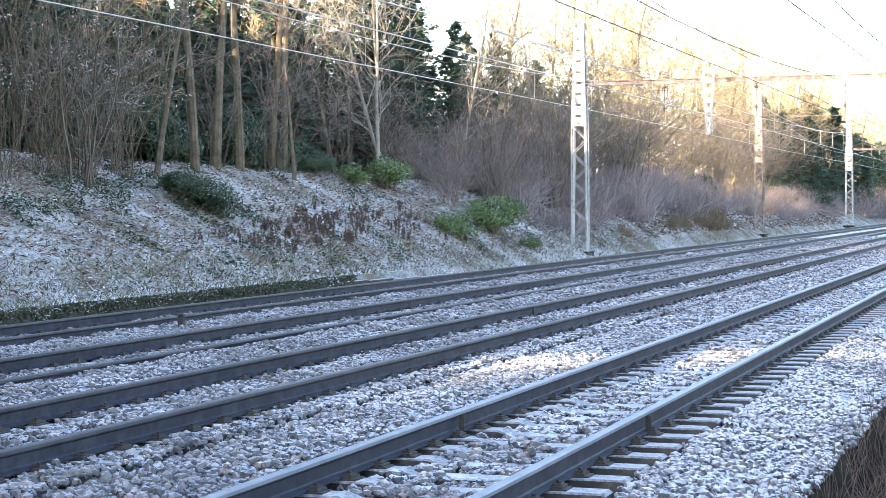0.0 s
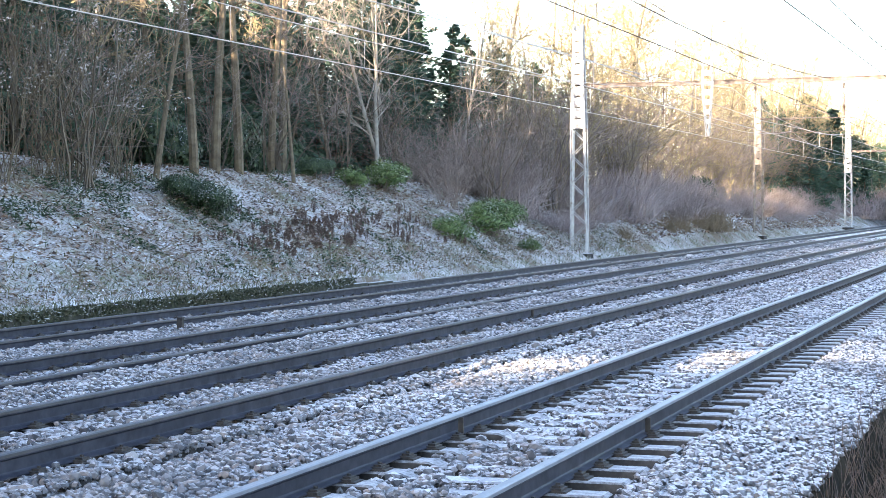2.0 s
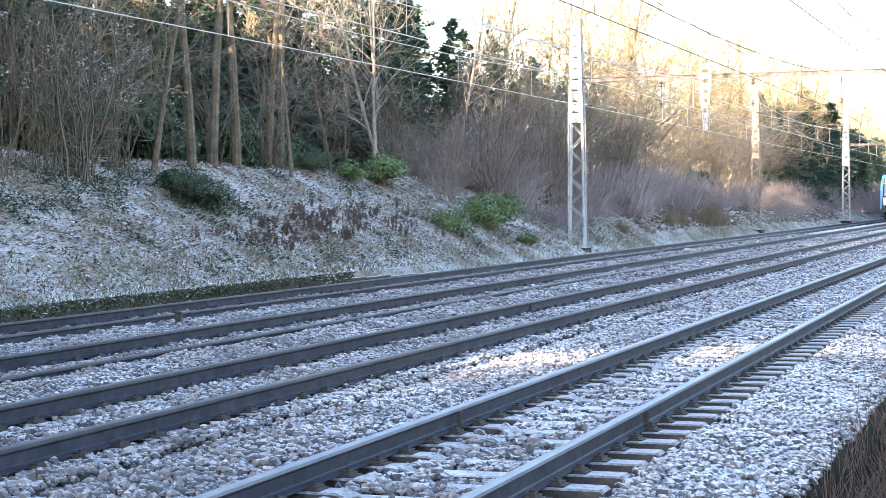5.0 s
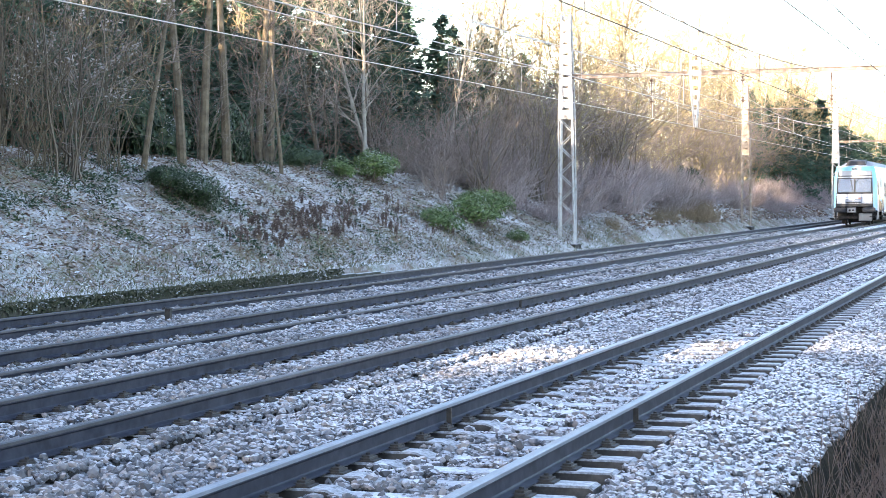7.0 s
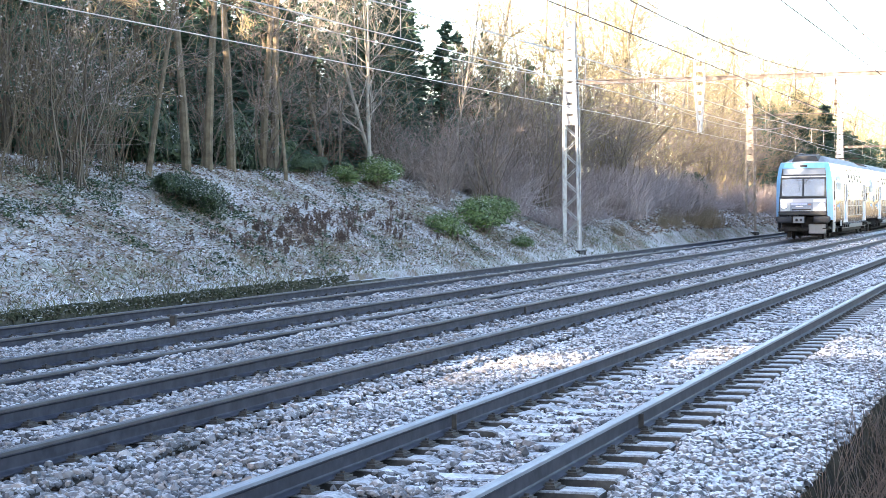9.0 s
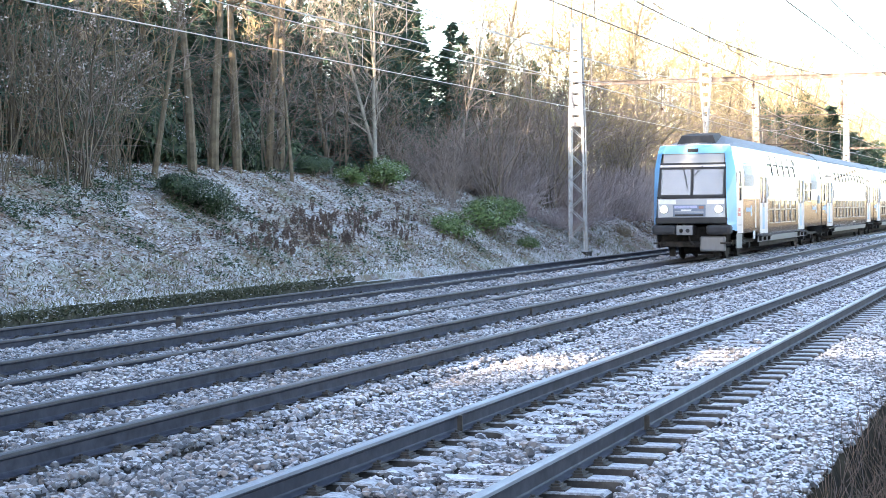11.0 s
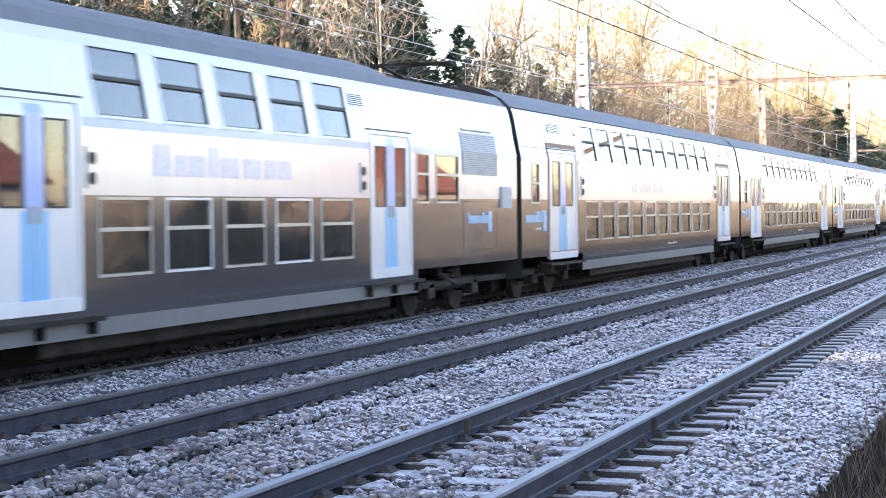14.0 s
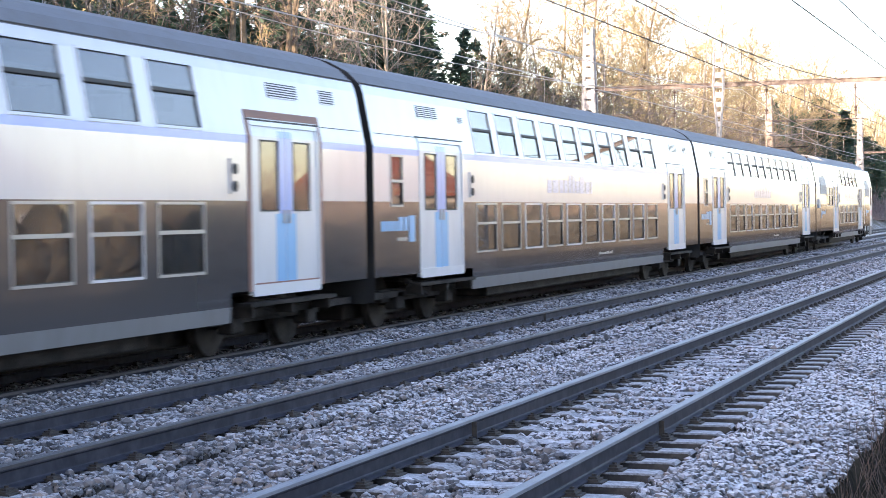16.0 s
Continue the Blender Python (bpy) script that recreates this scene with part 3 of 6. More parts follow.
# ---- plants ----
def grow(p, rng, start, way, length, r0, r1, steps, sides, wander=0.12, lift=0.0):
    """A wandering tapered stem; gives its points and directions."""
    pts, ways = [np.array(start, float)], []
    d = np.array(way, float)
    d /= np.linalg.norm(d)
    for i in range(steps):
        d = d + rng.normal(0, wander, 3) + np.array([0, 0, lift])
        d /= np.linalg.norm(d)
        ways.append(d.copy())
        pts.append(pts[-1] + d * length / steps)
    ways.append(d)
    p.tube(pts, np.linspace(r0, r1, steps + 1), sides, cap=False)
    return pts, ways


def side_way(rng, d, out):
    a = rng.normal(0, 1, 3)
    a -= d * np.dot(a, d)
    a /= np.linalg.norm(a) + 1e-9
    w = d * (1 - out) + a * out
    return w / np.linalg.norm(w)


def bare_tree(name, label, seed, height, radius, limbs, twig_mat, bark, lean=0.06, start=0.25, spread=0.62, fine=5, stout=1.0, group="bare woodland trees"):
    rng = np.random.default_rng(seed)
    tree = thing(name, label, "tree", pose(0, 0, -200 - seed), group)
    tp, bp, wp = Pile(), Pile(), Pile()
    way = (rng.normal(0, lean), rng.normal(0, lean), 1)
    pts, ways = grow(tp, rng, (0, 0, -0.3), way, height, radius, radius * 0.18, 10, 8, 0.045, 0.02)
    for i in range(limbs):
        u = start + (1 - start) * (i + rng.random()) / limbs
        k = min(9, int(u * 10))
        base = pts[k] + (pts[k + 1] - pts[k]) * (u * 10 - k)
        ln = height * rng.uniform(0.2, 0.42) * (1.15 - 0.6 * u)
        lp, lw = grow(bp, rng, base, side_way(rng, ways[k], spread), ln, radius * 0.34 * (1.15 - u), 0.012, 5, 3, 0.13, 0.07)
        for j in range(fine):
            m = int(rng.integers(1, 5))
            bl = ln * rng.uniform(0.25, 0.55)
            cp, cw = grow(wp, rng, lp[m], side_way(rng, lw[m], 0.55), bl, 0.014 * stout, 0.006 * stout, 2, 3, 0.14, 0.06)
            for q in range(4):
                n = int(rng.integers(1, 3))
                grow(wp, rng, cp[n], side_way(rng, cw[n], 0.5), bl * rng.uniform(0.3, 0.6), 0.009 * stout, 0.004 * stout, 1, 3, 0.12, 0.05)
    part("trunk", tp, bark, tree)
    part("branchwork", bp, bark, tree, kind="stuff")
    part("twig_mass", wp, twig_mat, tree, "fine bare twigs", kind="stuff")
    return tree


def coppice(name, label, seed, stems, height, mat, spread=0.35, thick=0.022, stout=1.0, group="bare shrubs on the bank"):
    """Many thin stems from one stool, with side twigs."""
    rng = np.random.default_rng(seed)
    tree = thing(name, label, "shrub", pose(0, 0, -200 - seed), group)
    sp, wp = Pile(), Pile()
    for i in range(stems):
        a = rng.uniform(0, 2 * math.pi)
        o = spread * rng.uniform(0.1, 1.0)
        h = height * rng.uniform(0.5, 1.0)
        pts, ways = grow(sp, rng, (rng.normal(0, 0.25), rng.normal(0, 0.25), -0.15), (math.cos(a) * o, math.sin(a) * o, 1), h, thick * rng.uniform(0.7, 1.5), 0.007, 8, 3, 0.17, 0.0)
        for j in range(7):
            k = int(rng.integers(2, 8))
            cp, cw = grow(wp, rng, pts[k], side_way(rng, ways[k], 0.6), h * rng.uniform(0.12, 0.3), 0.009 * stout, 0.004 * stout, 2, 3, 0.15, 0.03)
            for q in range(2):
                grow(wp, rng, cp[2], side_way(rng, cw[2], 0.5), h * rng.uniform(0.06, 0.14), 0.006 * stout, 0.003 * stout, 1, 3, 0.12, 0.03)
    part("stem_clump", sp, mat, tree, kind="stuff")
    part("twig_mass", wp, M_TWIG, tree, kind="stuff")
    return tree


def bramble(name, label, seed, canes, height, width, mat):
    """A dense tangle of arching thin canes."""
    rng = np.random.default_rng(seed)
    b = thing(name, label, "bramble", pose(0, 0, -200 - seed), "bramble thickets on the bank")
    p = Pile()
    for i in range(canes):
        a = rng.uniform(0, 2 * math.pi)
        r = width * math.sqrt(rng.random())
        o = rng.uniform(0.1, 0.9)
        h = height * rng.uniform(0.45, 1.1)
        d = rng.uniform(0, 2 * math.pi)
        grow(p, rng, (r * math.cos(a), r * math.sin(a) * 0.7, -0.2), (o * math.cos(d), o * math.sin(d), 1), h, 0.019, 0.008, 3, 3, 0.32, -0.03)
    part("cane_tangle", p, mat, b, kind="stuff")
    return b


def leaf_cards(p, rng, pts, size, normals=None, tilt=0.7):
    """Small folded leaves, two quads each, at the points."""
    n = len(pts)
    a = rng.uniform(0, 2 * math.pi, n)
    up = rng.normal(0, tilt, (n, 3)) + (np.array([0, 0, 1.0]) if normals is None else normals)
    up /= np.linalg.norm(up, axis=1)[:, None]
    t = np.stack([np.cos(a), np.sin(a), rng.normal(0, 0.3, n)], 1)
    t -= up * np.sum(t * up, 1)[:, None]
    t /= np.linalg.norm(t, axis=1)[:, None] + 1e-9
    b = np.cross(up, t)
    s = size * rng.uniform(0.6, 1.3, n)[:, None]
    c = np.asarray(pts)
    v = np.stack([c - t * s, c + b * s * 0.45 + up * s * 0.18, c + t * s, c - b * s * 0.45 + up * s * 0.18], 1).reshape(-1, 3)
    i = np.arange(n)[:, None] * 4
    return p.add(v, None, np.concatenate([i + np.array([[0, 2, 1]]), i + np.array([[0, 3, 2]])]))


def conifer(name, label, seed, height, radius, mat, sprays=34, size=0.16):
    rng = np.random.default_rng(seed)
    tree = thing(name, label, "conifer", pose(0, 0, -200 - seed), "dark conifers behind the bare trees")
    tp, bp, lp = Pile(), Pile(), Pile()
    pts, ways = grow(tp, rng, (0, 0, -0.3), (rng.normal(0, 0.03), rng.normal(0, 0.03), 1), height, 0.17, 0.02, 10, 7, 0.02)
    spots = []
    for i in range(95):
        u = 0.06 + 0.92 * (i + rng.random()) / 95
        k = min(9, int(u * 10))
        base = pts[k] + (pts[k + 1] - pts[k]) * (u * 10 - k)
        a = rng.uniform(0, 2 * math.pi)
        ln = radius * (1.05 - u) ** 0.75 * rng.uniform(0.65, 1.15)
        bpts, _ = grow(bp, rng, base, (math.cos(a), math.sin(a), 0.05), ln, 0.025 * (1.1 - u), 0.006, 5, 3, 0.08, -0.07 + 0.09 * u)
        for j in range(sprays):
            v = rng.uniform(0.15, 1.0) * 5
            m = min(4, int(v))
            c = bpts[m] + (bpts[m + 1] - bpts[m]) * (v - m)
            spots.append(c + rng.normal(0, 1, 3) * (0.16 * ln * 0.5, 0.16 * ln * 0.5, 0.07) + (0, 0, -0.04))
    leaf_cards(lp, rng, np.array(spots), size, tilt=0.45)
    part("trunk", tp, M_BARK, tree)
    part("branchwork", bp, M_BARK, tree, kind="stuff")
    part("needle_spray", lp, mat, tree, "dark blue-green needle sprays", kind="stuff")
    return tree


def leafy_bush(name, label, seed, count, rx, ry, rz, leaf, mat, group="", category="bush", stems=18):
    """Stems inside, leaves over an uneven mound made of several lobes."""
    rng = np.random.default_rng(seed)
    b = thing(name, label, category, pose(0, 0, -200 - seed), group)
    lobes = [(rng.uniform(-0.6, 0.6) * rx, rng.uniform(-0.6, 0.6) * ry, rng.uniform(0.1, 0.75) * rz, rng.uniform(0.35, 0.6)) for _ in range(9)]
    pts, nor = [], []
    for i in range(count):
        lx, ly, lz, lr = lobes[int(rng.integers(0, 9))]
        d = rng.normal(0, 1, 3)
        d[2] = abs(d[2]) * 0.9 + rng.normal(0, 0.25)
        d /= np.linalg.norm(d)
        k = lr * rng.uniform(0.7, 1.08)
        c = np.array([lx + d[0] * rx * k, ly + d[1] * ry * k, max(0.0, lz + d[2] * rz * k)])
        pts.append(c)
        nor.append(d + (0, 0, 0.4))
    lp, sp = Pile(), Pile()
    leaf_cards(lp, rng, np.array(pts), leaf, np.array(nor), 0.4)
    for i in range(stems):
        lx, ly, lz, lr = lobes[i % 9]
        grow(sp, rng, (lx * 0.3, ly * 0.3, -0.15), (lx * 0.8 + rng.normal(0, 0.2), ly * 0.8 + rng.normal(0, 0.2), rz), rz * rng.uniform(0.9, 1.25), 0.018, 0.006, 5, 4, 0.12)
    part("stem_clump", sp, M_TWIG, b, kind="stuff")
    part("foliage", lp, mat, b, kind="stuff")
    return b


def put(ob, x, y, turn=0, size=1.0, sink=0.05, tall=1.0):
    m = pose(x, y, ground_z(x, y) - sink, 0, 0, turn) @ Matrix.Diagonal((size, size, size * tall, 1))
    return copy_thing(ob, m)


def settle(ob, x, y, turn=0, size=1.0, sink=0.05):
    ob.matrix_world = pose(x, y, ground_z(x, y) - sink, 0, 0, turn) @ Matrix.Diagonal((size, size, size, 1))
    return ob


def build_woods():
    rng = random.Random(21)
    trees = [bare_tree("tree", "tall bare grey-barked tree at the top of the bank", 1, 11.0, 0.15, 14, M_TWIG, M_BARK, start=0.42),
             bare_tree("tree", "bare brown tree with spreading limbs on the bank", 2, 9.0, 0.12, 17, M_TWIG, M_BARK, 0.12, 0.3),
             bare_tree("tree", "slender bare tree with pale bark and fine twigs", 3, 9.5, 0.09, 20, M_BARK_PALE, M_BARK_PALE, 0.1, 0.2, 0.5),
             bare_tree("tree", "bare tree with many fine yellowish twigs", 4, 9.5, 0.12, 30, M_HAZEL, M_BARK_PALE, 0.08, 0.1, 0.6, 6, 1.7),
             bare_tree("tree", "bare tree with many fine yellowish twigs", 5, 11.0, 0.13, 30, M_HAZEL, M_BARK, 0.06, 0.15, 0.5, 6, 1.7)]
    stools = [coppice("shrub", "thin many-stemmed bare hazel shrub", 11, 24, 5.5, M_STEM, 0.4),
              coppice("shrub", "leaning bare shrub with pale thin stems", 12, 14, 6.5, M_STEM, 0.6, 0.026),
              coppice("shrub", "low bare shrub with arching brown stems", 13, 30, 3.6, M_TWIG, 0.7, 0.016)]
    brambles = [bramble("bramble", "purple-brown tangle of leafless bramble canes", 21, 260, 2.1, 1.7, M_CANE),
                bramble("bramble", "dense brown leafless thicket on the slope", 22, 220, 2.7, 1.4, M_TWIG)]
    dark = [conifer("conifer", "dark blue-green conifer behind the bare trees", 31, 9.5, 2.3, M_NEEDLE),
            conifer("conifer", "slim dark conifer among the bare trees", 32, 8.0, 1.7, M_NEEDLE),
            conifer("conifer", "tall dark conifer in the wood behind", 33, 9.5, 2.4, M_NEEDLE, 9, 0.36)]
    # named trunks at the top of the bank
    settle(trees[0], 46.2, 22.6, 0)
    for x, y, k, turn, size in ((44.3, 22.3, 0, 100, 0.95), (48.0, 22.7, 0, 200, 1.0), (52.0, 23.5, 0, 290, 0.9), (54.5, 24.2, 0, 30, 1.05), (39.2, 24.0, 0, 250, 0.9), (33.5, 23.6, 0, 140, 1.0), (36.0, 25.0, 0, 60, 1.1)):
        put(trees[k], x, y, turn, size)
    settle(trees[1], 41.4, 22.0, 40, 0.75)
    settle(trees[2], 59.5, 22.7, 80, 0.95)
    for x, y, k, turn, size in ((60.6, 22.6, 2, 170, 1.0), (66.8, 22.4, 2, 30, 0.95), (69.0, 23.2, 1, 0, 0.8), (57.0, 23.4, 1, 200, 0.85), (50.4, 22.0, 1, 120, 0.75), (64.0, 24.0, 2, 240, 1.05), (74.0, 22.0, 1, 60, 0.8)):
        put(trees[k], x, y, turn, size)
    settle(trees[3], 84.0, 24.0, 0, 1.0)
    settle(trees[4], 90.0, 25.0, 0, 1.0)
    for i in range(62):
        x = 77 + i * 2.5 + rng.uniform(-1.8, 1.8)
        y = rng.uniform(21.5, 25.5)
        put(trees[rng.choice((1, 3, 3, 4, 4))], x, y, rng.uniform(0, 360), rng.uniform(0.9, 1.22))
    for i in range(13):
        x = 26 + i * 3.4 + rng.uniform(-1, 1)
        put(trees[rng.choice((0, 2, 3))], x, rng.uniform(24.5, 29), rng.uniform(0, 360), rng.uniform(0.8, 1.1))
    # conifers behind, thick on the left and thinning out
    settle(dark[0], 62.0, 26.0, 0, 1.0)
    settle(dark[2], -95.0, 30.0, 0, 1.4)
    for x in np.arange(27, 62, 2.6):
        put(dark[rng.choice((0, 0, 1))], x + rng.uniform(-0.9, 0.9), rng.uniform(24.9, 27), rng.uniform(0, 360), rng.uniform(0.6, 0.7) if 31 < x < 47 else rng.uniform(0.85, 1.15) if x < 46 else rng.uniform(0.55, 0.72))
    for x in np.arange(23, 73, 2.3):
        put(dark[0], x + rng.uniform(-0.8, 0.8), rng.uniform(28, 31.5), rng.uniform(0, 360), rng.uniform(0.55, 0.65) if 28 < x < 46.5 else rng.uniform(0.95, 1.15) if x < 50 or x > 60 else rng.uniform(0.55, 0.75))
    for x, y, size in ((68.0, 25.2, 1.05), (71.0, 25.8, 0.95), (73.6, 26.4, 1.05), (77.5, 27.4, 0.9), (65.0, 24.8, 0.9), (81.0, 24.6, 0.8), (72.4, 24.3, 0.76), (74.0, 25.0, 0.66), (75.2, 24.3, 0.74), (76.9, 24.4, 0.6), (78.6, 24.3, 0.62), (83.0, 24.6, 0.5), (37.5, 23.7, 0.8), (40.6, 24.7, 0.8), (85.6, 24.0, 0.68), (87.4, 23.6, 0.55)):
        put(dark[0], x, y, rng.uniform(0, 360), size)
    for i in range(34):
        x = 232 + i * 3.2
        put(trees[rng.choice((1, 3, 4))], x, rng.uniform(20.5, 30), rng.uniform(0, 360), rng.uniform(0.9, 1.25))
        if i % 2:
            put(dark[2], x + 1.5, rng.uniform(19.5, 22.5), rng.uniform(0, 360), rng.uniform(0.55, 0.8))
    for i in range(13):
        put(dark[0], 51.5 + i * 1.5, 32.8 + (i % 3) * 0.9, rng.uniform(0, 360), rng.uniform(0.85, 1.0))
    settle(dark[1], 57.5, 25.5, 0, 1.0)
    for x, y, k, size in ((30, 26, 0, 1), (34, 28, 0, 0.6), (38, 29.5, 0, 0.6), (43, 30.5, 0, 0.6), (48, 31, 0, 0.7), (50, 31.5, 0, 0.75), (53, 32, 0, 0.7), (60, 28, 1, 0.8), (64.5, 26.5, 0, 0.98), (67.5, 27.0, 0, 1.0), (71, 27.5, 0, 0.95), (75, 28, 1, 1.0),
                          (28.5, 23.5, 0, 0.9), (27, 28, 0, 0.8), (31, 31, 0, 0.7), (37, 33, 0, 0.6), (45, 34, 0, 0.65), (53, 33.5, 0, 1.1), (56, 34.5, 0, 1.1), (150, 22.5, 0, 0.9), (154, 23.5, 0, 0.8), (159, 22.8, 0, 0.85), (165, 24, 0, 0.9), (172, 23, 0, 0.9), (180, 24, 0, 0.9), (190, 23, 0, 1.0), (200, 24, 0, 1.0)):
        put(dark[k], x, y, rng.uniform(0, 360), size)
    # wood continued out of view: rows added to shade the line, gapped for sun
    for y, first, step, count, gap in ((27.5, -85, 3.0, 36, (-27.6, -13.6)), (33.0, -90, 3.0, 38, (-38, -25.6)), (38.5, -80, 3.4, 40, (-48.6, -33.4))):
        for i in range(count):
            x = first + i * step + rng.uniform(-0.8, 0.8)
            if not gap[0] < x < gap[1]:
                put(dark[2], x, y + rng.uniform(-1, 1.5), rng.uniform(0, 360), rng.uniform(1.3, 1.6) if x < 6 else rng.uniform(0.85, 1.0) if x < 16 else rng.uniform(0.55, 0.65))
    # bare trees added in the gaps to dapple the sun
    for x, y in ((-17, 26.5), (-23, 27.5), (-31, 32.5), (-35.5, 33.5), (-40, 38), (-44, 38.5), (-26, 28), (-47, 39)):
        put(trees[1], x, y, rng.uniform(0, 360), 1.6)
    # tall unseen trees added over the line before the trunks: windscreen reflections, shade
    for x, y, k, size in ((-2.2, 22.4, 0, 2.1), (3.2, 23.4, 0, 1.9), (0.6, 21.8, 1, 2.2), (8.5, 23.4, 0, 1.4), (12.0, 22.6, 1, 1.5), (15.5, 24.2, 0, 1.3), (19.0, 22.9, 1, 1.4), (23.0, 23.6, 0, 1.2), (26.5, 22.8, 1, 1.2), (10.2, 25.2, 2, 1.4), (17.2, 25.4, 2, 1.3)):
        put(trees[k], x, y, rng.uniform(0, 360), size)
    # broad low conifers close the wood behind the trunks
    for x in np.arange(25, 66, 1.5):
        put(dark[0], x + rng.uniform(-0.6, 0.6), rng.uniform(26.0, 28.0), rng.uniform(0, 360), rng.uniform(0.95, 1.15), 0.2, rng.uniform(0.5, 0.62))
        put(dark[0], x + 6 + rng.uniform(-0.6, 0.6), rng.uniform(31.0, 33.5), rng.uniform(0, 360), rng.uniform(1.0, 1.2), 0.2, rng.uniform(0.58, 0.7))
    for x in np.arange(66, 94, 1.7):
        put(dark[0], x + rng.uniform(-0.6, 0.6), rng.uniform(24.8, 27.0), rng.uniform(0, 360), rng.uniform(0.9, 1.1), 0.2, rng.uniform(0.42, 0.62))
    # evergreens at the bend of the cutting
    for i in range(14):
        put(dark[2], 157 + i * 2.5 + rng.uniform(-0.8, 0.8), rng.uniform(19.6, 22.4), rng.uniform(0, 360), rng.uniform(0.62, 0.85), 0.1, rng.uniform(0.75, 1.0))
    # the far end of the cutting
    for i in range(40):
        x = 185 + i * 4.2
        put(dark[2], x + rng.uniform(-1.5, 1.5), rng.uniform(18.2, 21.5), rng.uniform(0, 360), rng.uniform(0.55, 0.8), 0.1, rng.uniform(0.6, 0.85))
        put(brambles[i % 2], x, rng.uniform(17.6, 18.8), rng.uniform(0, 360), rng.uniform(1.2, 1.7))
    # shrubs along the top of the slope
    settle(stools[0], 30.0, 21.8, 0)
    settle(stools[1], 37.0, 21.6, 0)
    settle(stools[2], 62.0, 21.0, 0)
    for i in range(8):
        x = 27 + i * 5.0 + rng.uniform(-0.7, 0.7)
        put(stools[rng.choice((0, 1, 1))], x, rng.uniform(22.8, 24.6), rng.uniform(0, 360), rng.uniform(0.7, 1.1))
    hazel = coppice("shrub", "dense yellowish bare thicket at the top of the cutting", 14, 30, 7.0, M_HAZEL, 0.35, 0.03, 2.2, "thickets in the sun")
    settle(hazel, 80.0, 21.8, 0)
    for i in range(32):
        x = 78 + i * 3.6 + rng.uniform(-1, 1)
        put(hazel, x, rng.uniform(20.8, 23.5), rng.uniform(0, 360), rng.uniform(0.75, 1.2))
    for i in range(26):
        x = 60 + i * 1.1 + rng.uniform(-0.7, 0.7)
        put(stools[rng.choice((0, 2, 2, 1))], x, rng.uniform(19.8, 23.5), rng.uniform(0, 360), rng.uniform(0.6, 1.0))
    # brambles cover the slope beyond the green bushes
    settle(brambles[0], 66.0, 19.8, 0, 1.0)
    settle(brambles[1], 70.0, 21.0, 0, 1.0)
    for i in range(58):
        u = i / 57
        x = 66 + 110 * u ** 1.4 + rng.uniform(-1, 1)
        lowest = 19.9 - 1.1 * min(1.0, max(0.0, (x - 66) / 18))
        put(brambles[rng.choice((0, 0, 1))], x, lowest + rng.uniform(0, 3.2), rng.uniform(0, 360), rng.uniform(0.6, 1.1))
    for i in range(9):
        put(brambles[0], 83 + i * 1.8, rng.uniform(18.4, 21.0), rng.uniform(0, 360), rng.uniform(0.8, 1.1))
    # low canes run down to the verge
    for i in range(30):
        x = 68 + 95 * (i / 29) ** 1.3 + rng.uniform(-1, 1)
        put(brambles[rng.choice((0, 0, 1))], x, rng.uniform(18.5, 20.0), rng.uniform(0, 360), rng.uniform(0.5, 0.85), 0.1, rng.uniform(0.5, 0.9))
    # evergreen bushes and ivy
    ivy = leafy_bush("ivy_mound", "dark green ivy mound on the frosted slope", 41, 8500, 1.75, 0.9, 0.62, 0.046, M_IVY, category="ivy", stems=8)
    ivy.matrix_world = pose(40.5, 20.65, ground_z(40.5, 20.65) - 0.15, 0, 18, -63) @ Matrix.Diagonal((0.62, 1.1, 1.2, 1))
    b1 = leafy_bush("evergreen_bush", "light green broad-leaved evergreen bush", 42, 3400, 1.5, 0.9, 1.1, 0.07, M_SHRUB, "evergreen bushes")
    settle(b1, 59.2, 18.3, 10, 1.0)
    b2 = leafy_bush("evergreen_bush", "yellow-green low evergreen bush", 43, 2400, 1.1, 0.7, 0.8, 0.06, M_SHRUB, "evergreen bushes")
    settle(b2, 55.0, 18.4, 0, 0.85)
    put(b2, 60.4, 17.45, 120, 0.62)
    put(b1, 57.0, 21.4, 200, 0.85)
    put(b2, 54.5, 21.8, 60, 0.9)
    put(b1, 61.8, 19.0, 100, 0.75)
    put(ivy, 53.0, 22.4, 40, 0.8)
    for x, y, s in ((30, 24, 1.6), (34, 25, 1.8), (38, 25.5, 1.6), (47, 25.6, 1.6), (51, 25.2, 1.5), (56, 26, 1.7), (43, 25.6, 1.7), (113, 21.2, 1.2)):
        put(ivy, x, y, rng.uniform(0, 360), s, 0.1, 1.5)


build_woods()


